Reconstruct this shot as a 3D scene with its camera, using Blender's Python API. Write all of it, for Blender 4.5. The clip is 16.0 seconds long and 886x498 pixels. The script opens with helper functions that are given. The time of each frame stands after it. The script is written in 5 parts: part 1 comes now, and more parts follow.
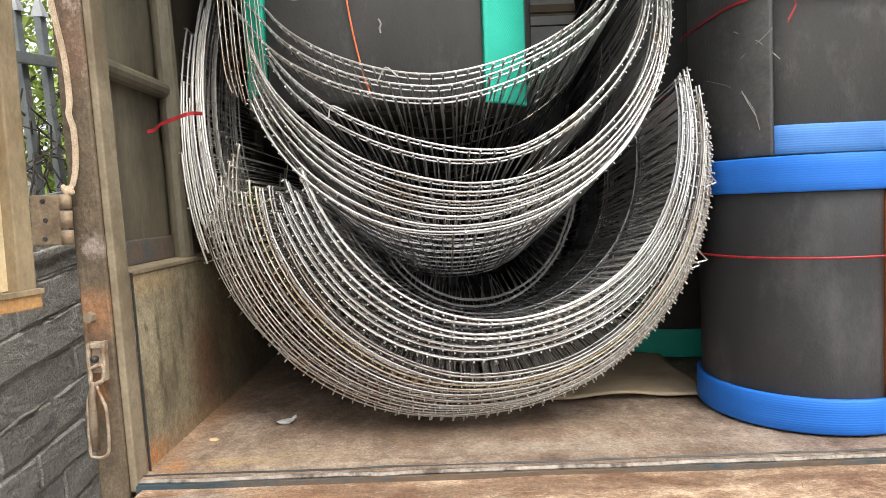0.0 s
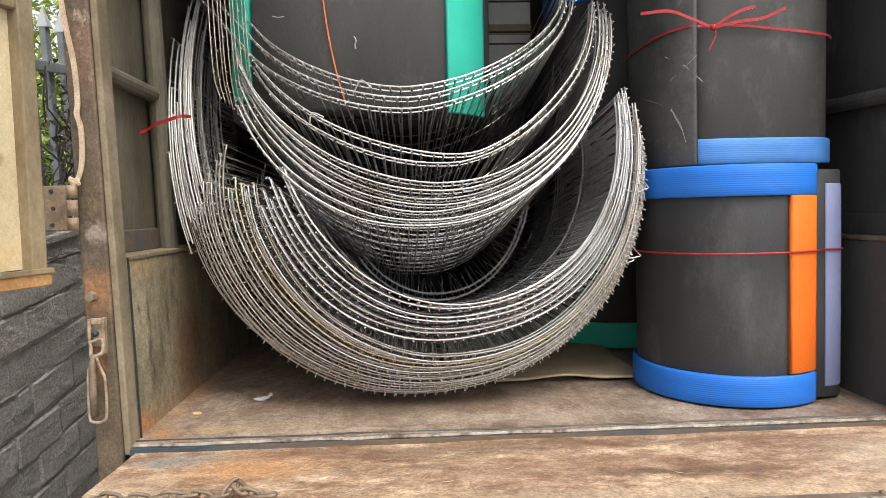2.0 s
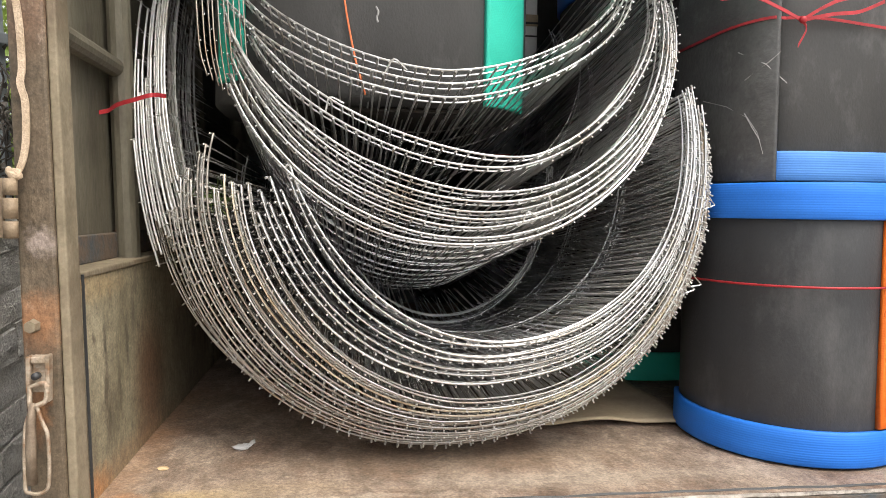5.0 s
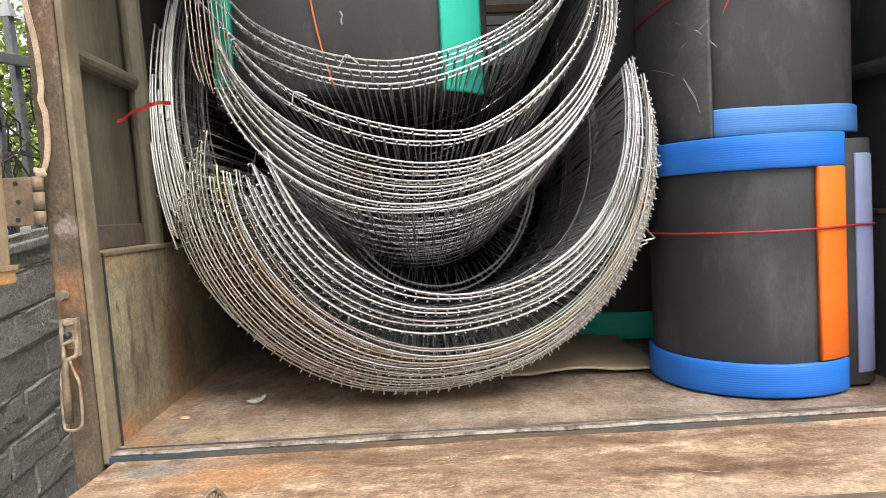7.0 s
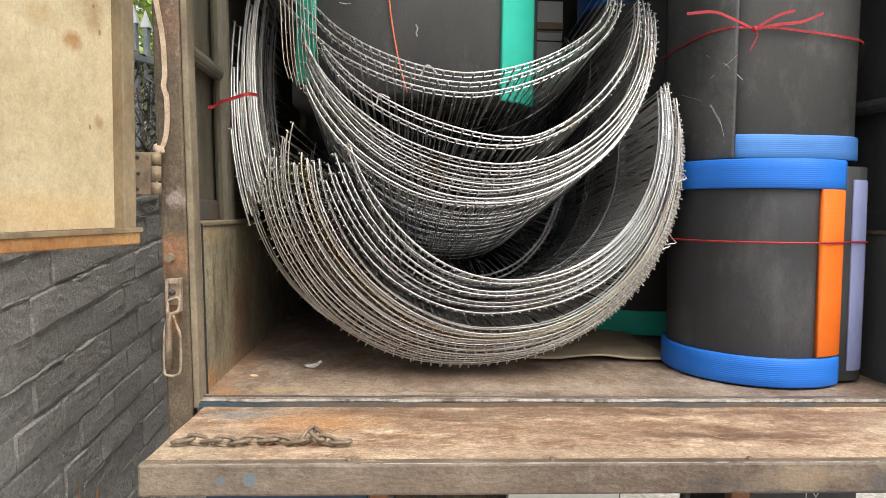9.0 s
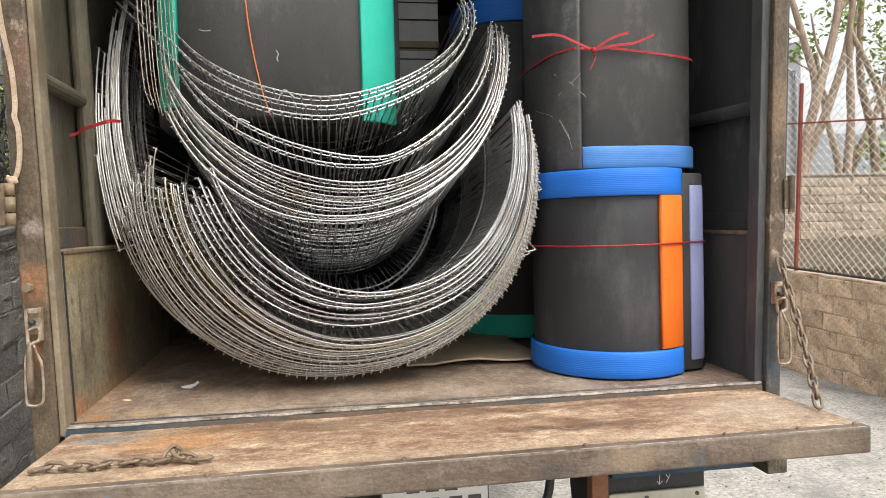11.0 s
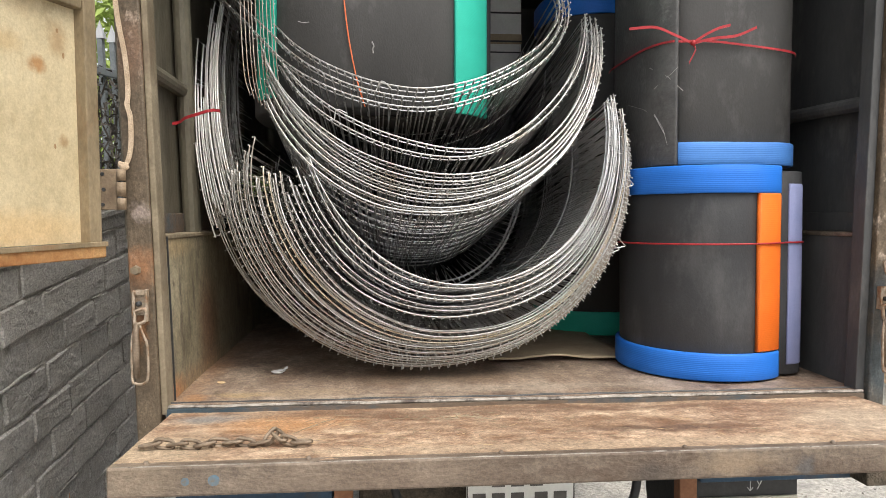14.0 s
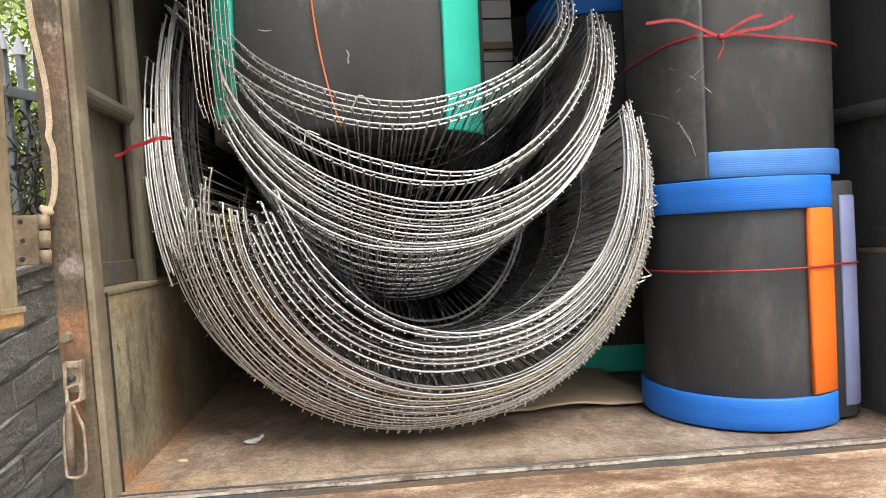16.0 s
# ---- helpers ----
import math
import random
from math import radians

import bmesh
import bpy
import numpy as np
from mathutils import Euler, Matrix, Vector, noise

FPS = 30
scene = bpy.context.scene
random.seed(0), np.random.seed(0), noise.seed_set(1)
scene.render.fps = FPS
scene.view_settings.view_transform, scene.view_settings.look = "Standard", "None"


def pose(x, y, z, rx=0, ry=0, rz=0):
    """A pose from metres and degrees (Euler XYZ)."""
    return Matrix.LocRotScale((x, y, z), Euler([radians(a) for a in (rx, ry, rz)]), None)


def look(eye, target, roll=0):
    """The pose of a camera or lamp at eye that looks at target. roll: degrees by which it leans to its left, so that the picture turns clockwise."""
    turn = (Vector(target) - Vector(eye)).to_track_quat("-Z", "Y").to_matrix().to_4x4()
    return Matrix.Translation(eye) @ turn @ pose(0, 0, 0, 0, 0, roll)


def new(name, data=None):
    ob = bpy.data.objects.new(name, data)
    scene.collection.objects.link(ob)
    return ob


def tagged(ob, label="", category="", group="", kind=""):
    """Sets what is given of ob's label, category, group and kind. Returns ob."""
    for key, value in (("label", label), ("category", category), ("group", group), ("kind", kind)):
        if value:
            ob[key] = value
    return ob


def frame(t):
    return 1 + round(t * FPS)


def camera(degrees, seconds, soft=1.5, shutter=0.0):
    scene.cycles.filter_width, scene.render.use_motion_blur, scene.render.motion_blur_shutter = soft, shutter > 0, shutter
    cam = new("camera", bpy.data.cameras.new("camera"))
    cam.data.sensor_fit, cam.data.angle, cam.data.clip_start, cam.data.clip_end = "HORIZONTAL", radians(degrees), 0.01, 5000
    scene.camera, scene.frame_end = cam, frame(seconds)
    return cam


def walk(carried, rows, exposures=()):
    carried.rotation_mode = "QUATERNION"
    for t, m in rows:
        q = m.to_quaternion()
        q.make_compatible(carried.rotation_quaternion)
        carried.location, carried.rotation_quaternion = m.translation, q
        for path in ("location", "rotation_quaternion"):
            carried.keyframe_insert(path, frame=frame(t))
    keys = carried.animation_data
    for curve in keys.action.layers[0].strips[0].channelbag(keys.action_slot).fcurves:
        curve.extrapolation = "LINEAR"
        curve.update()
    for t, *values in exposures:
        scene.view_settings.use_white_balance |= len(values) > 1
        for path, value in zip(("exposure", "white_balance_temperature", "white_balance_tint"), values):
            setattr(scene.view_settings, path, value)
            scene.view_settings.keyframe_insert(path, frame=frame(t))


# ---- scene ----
cam = camera(62.2, 16.0, 0.75)
PATH = [
    (0, (0.134, 0.266, 1.477), (0.122, 2.262, 1.351), -2.2),
    (0.5, (0.075, 0.11, 1.446), (0.049, 2.106, 1.331), -0.8),
    (1, (0.02, -0.022, 1.419), (0.009, 1.974, 1.302), 0.8),
    (1.5, (0.052, -0.048, 1.427), (0.108, 1.948, 1.312), 1.7),
    (2, (0.117, 0.062, 1.448), (0.218, 2.057, 1.347), -1.2),
    (2.5, (0.163, 0.166, 1.46), (0.126, 2.163, 1.358), -3.0),
    (3, (0.133, 0.237, 1.459), (-0.024, 2.227, 1.332), -2.4),
    (3.5, (0.022, 0.331, 1.476), (-0.067, 2.326, 1.369), -0.9),
    (4, (-0.07, 0.406, 1.482), (0.03, 2.403, 1.421), 0.7),
    (4.5, (-0.095, 0.424, 1.472), (0.115, 2.412, 1.404), 1.6),
    (5, (-0.056, 0.41, 1.477), (0.205, 2.39, 1.375), 0.8),
    (5.2, (-0.025, 0.393, 1.478), (0.245, 2.372, 1.369), 0.1),
    (7.3, (0.166, 0.154, 1.411), (0.21, 2.151, 1.306), -2.8),
    (7.5, (0.13, 0.135, 1.435), (0.17, 2.13, 1.304), -2.6),
    (8, (0.025, 0.042, 1.405), (0.058, 2.038, 1.292), -1.4),
    (8.2, (-0.007, 0.014, 1.387), (0.034, 2.011, 1.279), -0.9),
    (10.3, (-0.039, -0.072, 1.418), (0.265, 1.903, 1.333), 1.1),
    (10.5, (-0.017, -0.084, 1.413), (0.326, 1.885, 1.345), 0.2),
    (11, (0.097, -0.143, 1.408), (0.432, 1.828, 1.336), -1.4),
    (11.5, (0.165, -0.197, 1.389), (0.469, 1.778, 1.296), -2.3),
    (12, (0.184, -0.228, 1.384), (0.451, 1.751, 1.273), -2.3),
    (12.5, (0.163, -0.253, 1.381), (0.394, 1.73, 1.264), -1.9),
    (13, (0.145, -0.26, 1.382), (0.347, 1.727, 1.268), -1.4),
    (13.5, (0.109, -0.218, 1.388), (0.291, 1.771, 1.287), -0.6),
    (14, (0.013, -0.128, 1.405), (0.19, 1.863, 1.32), -0.1),
    (14.5, (-0.075, -0.086, 1.408), (0.1, 1.905, 1.338), -0.0),
    (15, (-0.08, -0.024, 1.411), (0.099, 1.967, 1.354), -0.6),
    (15.5, (-0.025, 0.093, 1.438), (0.164, 2.083, 1.397), -1.7),
    (16, (0.026, 0.181, 1.448), (0.232, 2.17, 1.408), -2.6),
]
EXPOSURE = [(0, 0.86), (1.2, 0.68), (2.5, 0.80), (5, 0.95), (7.5, 0.77), (8, 0.72), (10.5, 0.72), (12.5, 0.65), (14, 0.68), (15, 0.68), (16, 0.86)]
walk(cam, [(t, look(eye, target, roll)) for t, eye, target, roll in PATH], EXPOSURE)

# ---- light ----
world = bpy.data.worlds.new("sky")
scene.world = world
world.use_nodes = True
wn = world.node_tree.nodes
sky = wn.new("ShaderNodeTexSky")
sky.sky_type, sky.sun_disc = "NISHITA", False
sky.sun_elevation, sky.sun_rotation = radians(58.6), radians(148.4)
sky.air_density, sky.dust_density = 1.0, 4.0
haze = wn.new("ShaderNodeHueSaturation")
haze.inputs["Saturation"].default_value = 0.22
world.node_tree.links.new(sky.outputs[0], haze.inputs["Color"])
world.node_tree.links.new(haze.outputs[0], wn["Background"].inputs[0])
wn["Background"].inputs[1].default_value = 0.185
sun_data = bpy.data.lights.new("sun", "SUN")
sun_data.energy, sun_data.angle, sun_data.color = 1.05, radians(25), (1.0, 0.90, 0.76)
sun = new("sun", sun_data)
sun.matrix_world = look((1.6, -2.6, 5.0), (0, 0, 0))


# ---- materials ----
def mat(name, c1, c2, scale=8.0, rough=0.7, metal=0.0, bump=0.3, fine=90.0, c3=None, stain=2.5, stretch=(1, 1, 1), rand=0.0, spec=0.4, cut=(0.5, 0.68), detail=8.0):
    """Two-scale procedural surface: c1 to c2 by grain, c3 in stains, value varied from piece to piece."""
    m = bpy.data.materials.new(name)
    m.use_nodes = True
    nt = m.node_tree
    n, l = nt.nodes, nt.links
    b = n["Principled BSDF"]
    tc = n.new("ShaderNodeTexCoord")
    mp = n.new("ShaderNodeMapping")
    mp.inputs["Scale"].default_value = stretch
    l.new(tc.outputs["Object"], mp.inputs[0])
    n1 = n.new("ShaderNodeTexNoise")
    n1.inputs["Scale"].default_value, n1.inputs["Detail"].default_value, n1.inputs["Roughness"].default_value = scale, detail, 0.65
    l.new(mp.outputs[0], n1.inputs["Vector"])
    r1 = n.new("ShaderNodeValToRGB")
    r1.color_ramp.elements[0].position, r1.color_ramp.elements[1].position = 0.33, 0.68
    r1.color_ramp.elements[0].color, r1.color_ramp.elements[1].color = (*c1, 1), (*c2, 1)
    l.new(n1.outputs["Fac"], r1.inputs[0])
    col = r1.outputs[0]
    if c3:
        n3 = n.new("ShaderNodeTexNoise")
        n3.inputs["Scale"].default_value, n3.inputs["Detail"].default_value, n3.inputs["Roughness"].default_value = stain, 9, 0.72
        l.new(mp.outputs[0], n3.inputs["Vector"])
        r3 = n.new("ShaderNodeValToRGB")
        r3.color_ramp.elements[0].position, r3.color_ramp.elements[1].position = cut
        l.new(n3.outputs["Fac"], r3.inputs[0])
        mx = n.new("ShaderNodeMix")
        mx.data_type = "RGBA"
        l.new(r3.outputs[0], mx.inputs[0])
        l.new(col, mx.inputs[6])
        mx.inputs[7].default_value = (*c3, 1)
        col = mx.outputs[2]
    if rand:
        oi = n.new("ShaderNodeObjectInfo")
        mr = n.new("ShaderNodeMapRange")
        mr.inputs[3].default_value, mr.inputs[4].default_value = 1 - rand, 1 + rand
        l.new(oi.outputs["Random"], mr.inputs[0])
        hs = n.new("ShaderNodeHueSaturation")
        l.new(mr.outputs[0], hs.inputs["Value"])
        l.new(col, hs.inputs["Color"])
        col = hs.outputs[0]
    if bump:
        ng = n.new("ShaderNodeTexNoise")
        ng.inputs["Scale"].default_value, ng.inputs["Detail"].default_value, ng.inputs["Roughness"].default_value = fine, 4, 0.7
        l.new(mp.outputs[0], ng.inputs["Vector"])
        gr = n.new("ShaderNodeMapRange")
        gr.inputs[1].default_value, gr.inputs[2].default_value, gr.inputs[3].default_value, gr.inputs[4].default_value = 0.32, 0.68, 1 - 0.45 * min(bump, 0.6), 1 + 0.45 * min(bump, 0.6)
        l.new(ng.outputs["Fac"], gr.inputs[0])
        hg = n.new("ShaderNodeHueSaturation")
        l.new(gr.outputs[0], hg.inputs["Value"])
        l.new(col, hg.inputs["Color"])
        col = hg.outputs[0]
    l.new(col, b.inputs["Base Color"])
    b.inputs["Metallic"].default_value = metal
    b.inputs["Specular IOR Level"].default_value = spec
    rr = n.new("ShaderNodeMapRange")
    rr.inputs[3].default_value, rr.inputs[4].default_value = max(rough - 0.12, 0.05), min(rough + 0.12, 1)
    l.new(n1.outputs["Fac"], rr.inputs[0])
    l.new(rr.outputs[0], b.inputs["Roughness"])
    if bump:
        n2 = n.new("ShaderNodeTexNoise")
        n2.inputs["Scale"].default_value, n2.inputs["Detail"].default_value = fine, 5
        l.new(mp.outputs[0], n2.inputs["Vector"])
        ad = n.new("ShaderNodeMath")
        l.new(n1.outputs["Fac"], ad.inputs[0])
        l.new(n2.outputs["Fac"], ad.inputs[1])
        bp = n.new("ShaderNodeBump")
        bp.inputs["Strength"].default_value, bp.inputs["Distance"].default_value = bump, 0.006
        l.new(ad.outputs[0], bp.inputs["Height"])
        l.new(bp.outputs[0], b.inputs["Normal"])
    return m


def ribbed(name, c1, c2, axis="Z", scale=190.0, rough=0.55):
    """Woven or ribbed edging foam: fine ridges across the given axis."""
    m = mat(name, c1, c2, 5.0, rough, 0, 0.15, 300, spec=0.35)
    n, l = m.node_tree.nodes, m.node_tree.links
    tc = n.new("ShaderNodeTexCoord")
    w = n.new("ShaderNodeTexWave")
    w.bands_direction = axis
    w.inputs["Scale"].default_value, w.inputs["Distortion"].default_value = scale / 3.14, 0.3
    l.new(tc.outputs["Object"], w.inputs["Vector"])
    bp = n.new("ShaderNodeBump")
    bp.inputs["Strength"].default_value, bp.inputs["Distance"].default_value = 0.16, 0.0025
    l.new(w.outputs["Fac"], bp.inputs["Height"])
    l.new(bp.outputs[0], n["Principled BSDF"].inputs["Normal"])
    return m


def bloom(m, spots, wobble=0.03, wscale=30, grain=1.0):
    """Irregular stains of their own shape: (centre, half sizes, colour, strength) in the object's own metres."""
    n, l = m.node_tree.nodes, m.node_tree.links
    tc = n.new("ShaderNodeTexCoord")
    wob = n.new("ShaderNodeTexNoise")
    wob.inputs["Scale"].default_value, wob.inputs["Detail"].default_value, wob.inputs["Roughness"].default_value = wscale, 9, 0.7
    l.new(tc.outputs["Object"], wob.inputs["Vector"])
    sub = n.new("ShaderNodeVectorMath")
    sub.operation = "SUBTRACT"
    sub.inputs[1].default_value = (0.5, 0.5, 0.5)
    l.new(wob.outputs["Color"], sub.inputs[0])
    off = n.new("ShaderNodeVectorMath")
    off.operation = "MULTIPLY_ADD"
    off.inputs[1].default_value = (wobble * 2,) * 3
    l.new(sub.outputs[0], off.inputs[0])
    l.new(tc.outputs["Object"], off.inputs[2])
    last = n["Principled BSDF"].inputs["Base Color"].links[0].from_socket
    for c, h, colour, amount in spots:
        mp = n.new("ShaderNodeMapping")
        mp.vector_type = "TEXTURE"
        mp.inputs["Location"].default_value, mp.inputs["Scale"].default_value = c, h
        l.new(off.outputs[0], mp.inputs[0])
        ln = n.new("ShaderNodeVectorMath")
        ln.operation = "LENGTH"
        l.new(mp.outputs[0], ln.inputs[0])
        fr = n.new("ShaderNodeMapRange")
        fr.inputs[1].default_value, fr.inputs[2].default_value, fr.inputs[3].default_value, fr.inputs[4].default_value = 0.35, 1.0, amount, 0
        l.new(ln.outputs["Value"], fr.inputs[0])
        mx = n.new("ShaderNodeMix")
        mx.data_type = "RGBA"
        l.new(fr.outputs[0], mx.inputs[0])
        l.new(last, mx.inputs[6])
        mx.inputs[7].default_value = (*colour, 1)
        last = mx.outputs[2]
    for scale, depth in ((170, 0.34), (48, 0.28), (420, 0.2)):
        g = n.new("ShaderNodeTexNoise")
        g.inputs["Scale"].default_value, g.inputs["Detail"].default_value, g.inputs["Roughness"].default_value = scale, 6, 0.75
        l.new(tc.outputs["Object"], g.inputs["Vector"])
        mr = n.new("ShaderNodeMapRange")
        mr.inputs[1].default_value, mr.inputs[2].default_value, mr.inputs[3].default_value, mr.inputs[4].default_value = 0.34, 0.66, 1 - depth * grain, 1 + depth * grain
        l.new(g.outputs["Fac"], mr.inputs[0])
        hs = n.new("ShaderNodeHueSaturation")
        l.new(mr.outputs[0], hs.inputs["Value"])
        l.new(last, hs.inputs["Color"])
        last = hs.outputs[0]
    l.new(last, n["Principled BSDF"].inputs["Base Color"])


M_CONCRETE = mat("pale_concrete", (0.25, 0.235, 0.21), (0.60, 0.57, 0.515), 45, 0.9, 0, 0.9, 190, (0.22, 0.215, 0.20), 2.2, cut=(0.48, 0.66), detail=15)
M_BLOCK = mat("grey_block", (0.335, 0.325, 0.308), (0.55, 0.535, 0.508), 60, 0.95, 0, 1.0, 130, (0.40, 0.375, 0.34), 4, rand=0.14, cut=(0.52, 0.7), detail=5)
M_MORTAR = mat("grey_mortar", (0.30, 0.287, 0.265), (0.52, 0.50, 0.465), 25, 0.95, 0, 0.9, 140)
M_BRICK = mat("tan_block", (0.50, 0.345, 0.225), (0.80, 0.62, 0.44), 14, 0.92, 0, 1.0, 45, (0.27, 0.18, 0.115), 7, rand=0.20, cut=(0.5, 0.66), detail=14)
# Tan block and mortar copied darker to tone down the sunlit far wall.
M_FARBLOCK = mat("dimmed_tan_block", (0.24, 0.185, 0.135), (0.44, 0.365, 0.285), 12, 0.92, 0, 1.0, 70, (0.13, 0.105, 0.08), 7, rand=0.2, detail=12)
M_FARMORTAR = mat("dimmed_tan_mortar", (0.20, 0.165, 0.13), (0.38, 0.33, 0.27), 12, 0.95, 0, 0.8, 80)
M_BRICKM = mat("tan_mortar", (0.38, 0.275, 0.185), (0.72, 0.57, 0.42), 14, 0.95, 0, 0.8, 80)
M_RUSTPOST = mat("brown_painted_steel", (0.055, 0.041, 0.026), (0.135, 0.10, 0.064), 9, 0.55, 0, 0.4, 120, (0.33, 0.26, 0.20), 14, (1, 1, 0.6), cut=(0.59, 0.66), detail=12)
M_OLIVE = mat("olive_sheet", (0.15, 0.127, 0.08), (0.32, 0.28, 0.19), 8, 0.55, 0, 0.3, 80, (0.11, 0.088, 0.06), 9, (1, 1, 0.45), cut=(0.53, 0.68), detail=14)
# Olive sheet copied darker to dim the set-back upper panel and its bars.
M_OLIVED = mat("dimmed_olive_sheet", (0.078, 0.068, 0.047), (0.165, 0.147, 0.106), 8, 0.6, 0, 0.3, 80, (0.075, 0.06, 0.042), 9, (1, 1, 0.4), cut=(0.53, 0.7), detail=14)
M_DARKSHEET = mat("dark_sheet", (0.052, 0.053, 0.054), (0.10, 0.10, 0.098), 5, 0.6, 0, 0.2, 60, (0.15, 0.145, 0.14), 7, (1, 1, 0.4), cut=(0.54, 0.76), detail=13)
M_LEDGE = mat("dusty_steel", (0.14, 0.112, 0.07), (0.29, 0.24, 0.165), 9, 0.75, 0, 0.3, 100, (0.16, 0.12, 0.08), 6)
M_FLOOR = mat("worn_deck", (0.135, 0.094, 0.067), (0.37, 0.29, 0.222), 12, 0.65, 0, 0.5, 150, (0.15, 0.085, 0.05), 4.5, (1.3, 0.7, 1), cut=(0.47, 0.70), detail=14)
M_GATE = mat("worn_rusty_wood", (0.19, 0.098, 0.053), (0.60, 0.453, 0.315), 17, 0.7, 0, 0.7, 170, (0.15, 0.072, 0.036), 6.0, (0.75, 1.25, 1), cut=(0.45, 0.66), detail=15)
M_GATEEDGE = mat("worn_steel_edge", (0.10, 0.075, 0.055), (0.24, 0.19, 0.145), 12, 0.55, 0.1, 0.4, 120, (0.10, 0.07, 0.05), 7, (0.7, 1, 1.2), cut=(0.47, 0.64), detail=13)
M_CREAM = mat("cream_panel", (0.44, 0.36, 0.215), (0.62, 0.53, 0.35), 6, 0.5, 0, 0.12, 60, (0.34, 0.26, 0.15), 16, (1, 1, 0.6), cut=(0.58, 0.74), detail=12)
M_STRIP = mat("scuffed_edging", (0.17, 0.15, 0.125), (0.40, 0.365, 0.32), 22, 0.6, 0.2, 0.3, 120, (0.07, 0.055, 0.045), 18, cut=(0.5, 0.62))
M_LATCH = mat("worn_latch_steel", (0.24, 0.18, 0.12), (0.50, 0.42, 0.33), 40, 0.55, 0.3, 0.4, 200, (0.20, 0.105, 0.05), 25, cut=(0.5, 0.62))
M_HINGE = mat("worn_tan_steel", (0.15, 0.105, 0.065), (0.30, 0.225, 0.145), 14, 0.6, 0.1, 0.4, 120, (0.10, 0.07, 0.045), 9)
M_RUSTSPOT = mat("rust_stain", (0.26, 0.155, 0.075), (0.36, 0.235, 0.125), 14, 0.85, 0, 0.4, 120)
M_FRAMEWOOD = mat("rusty_frame", (0.13, 0.098, 0.056), (0.29, 0.225, 0.135), 8, 0.65, 0, 0.35, 110, (0.22, 0.125, 0.06), 6, (1, 1, 0.5), cut=(0.54, 0.70))
M_RUSTRAIL = mat("orange_rust_rail", (0.30, 0.135, 0.045), (0.46, 0.28, 0.12), 10, 0.75, 0, 0.4, 120, (0.25, 0.10, 0.03), 6)
M_STEEL = mat("bright_wire", (0.50, 0.49, 0.475), (0.74, 0.735, 0.72), 25, 0.38, 0.8, 0, 100, (0.36, 0.29, 0.21), 7, cut=(0.52, 0.74))
M_STEELR = mat("weathered_wire", (0.42, 0.40, 0.365), (0.72, 0.70, 0.67), 18, 0.42, 0.7, 0, 100, (0.34, 0.25, 0.16), 6, cut=(0.47, 0.70))
M_TANWIRE = mat("tan_stained_wire", (0.50, 0.43, 0.32), (0.76, 0.69, 0.55), 14, 0.5, 0.35, 0, 100, (0.40, 0.28, 0.15), 9, cut=(0.48, 0.68))
M_STEELO = mat("dull_oxidised_wire", (0.30, 0.275, 0.24), (0.56, 0.53, 0.48), 16, 0.5, 0.5, 0, 100, (0.27, 0.19, 0.12), 8, cut=(0.46, 0.68))
M_STEELF = mat("pale_galvanised_wire", (0.62, 0.60, 0.57), (0.84, 0.83, 0.80), 20, 0.42, 0.45, 0, 100, (0.46, 0.36, 0.26), 5, cut=(0.54, 0.74))
M_STEELD = mat("drawn_wire", (0.50, 0.50, 0.50), (0.74, 0.74, 0.74), 25, 0.36, 0.2, 0, 100, (0.28, 0.25, 0.21), 5)
M_CHAIN = mat("rusty_chain", (0.13, 0.095, 0.065), (0.30, 0.235, 0.17), 30, 0.6, 0.4, 0.3, 200)
M_FOAM2 = mat("blue_black_foam", (0.030, 0.031, 0.033), (0.050, 0.051, 0.053), 4, 0.6, 0, 0.14, 240, (0.105, 0.104, 0.102), 6, (1, 1, 0.5), cut=(0.52, 0.86), detail=13)
M_FOAM = mat("dark_foam", (0.042, 0.041, 0.0395), (0.067, 0.065, 0.062), 4, 0.6, 0, 0.14, 240, (0.15, 0.146, 0.14), 6, (1, 1, 0.5), cut=(0.52, 0.86), detail=13)
M_FLAP = mat("scuffed_foam", (0.06, 0.06, 0.06), (0.115, 0.114, 0.112), 7, 0.5, 0, 0.3, 90, (0.21, 0.205, 0.20), 9, cut=(0.54, 0.78), detail=14)
M_BLUE = ribbed("blue_edging", (0.015, 0.145, 0.57), (0.023, 0.185, 0.69))
M_BLUE2 = ribbed("dusty_blue_edging", (0.05, 0.18, 0.52), (0.08, 0.24, 0.60))
M_ORANGE = ribbed("orange_edging", (0.72, 0.13, 0.012), (0.85, 0.19, 0.02))
M_PURPLE = mat("lavender_edging", (0.22, 0.25, 0.43), (0.29, 0.315, 0.51), 6, 0.6, 0, 0.1, 200)
M_GREEN = ribbed("green_edging", (0.03, 0.46, 0.33), (0.045, 0.56, 0.42), "DIAGONAL", 190)
M_RED = mat("red_twine", (0.27, 0.013, 0.018), (0.45, 0.035, 0.042), 30, 0.45, 0, 0, 100)
M_ORTWINE = mat("orange_twine", (0.62, 0.13, 0.04), (0.75, 0.2, 0.08), 30, 0.5, 0, 0, 100)
M_SCRATCH = mat("pale_scratch", (0.22, 0.215, 0.21), (0.34, 0.33, 0.32), 60, 0.7, 0, 0, 100)
M_CARD = mat("cardboard", (0.33, 0.26, 0.17), (0.46, 0.37, 0.25), 9, 0.9, 0, 0.2, 140)
M_WHITE = mat("white_plastic", (0.36, 0.35, 0.34), (0.55, 0.54, 0.53), 9, 0.6, 0, 0.1, 100)
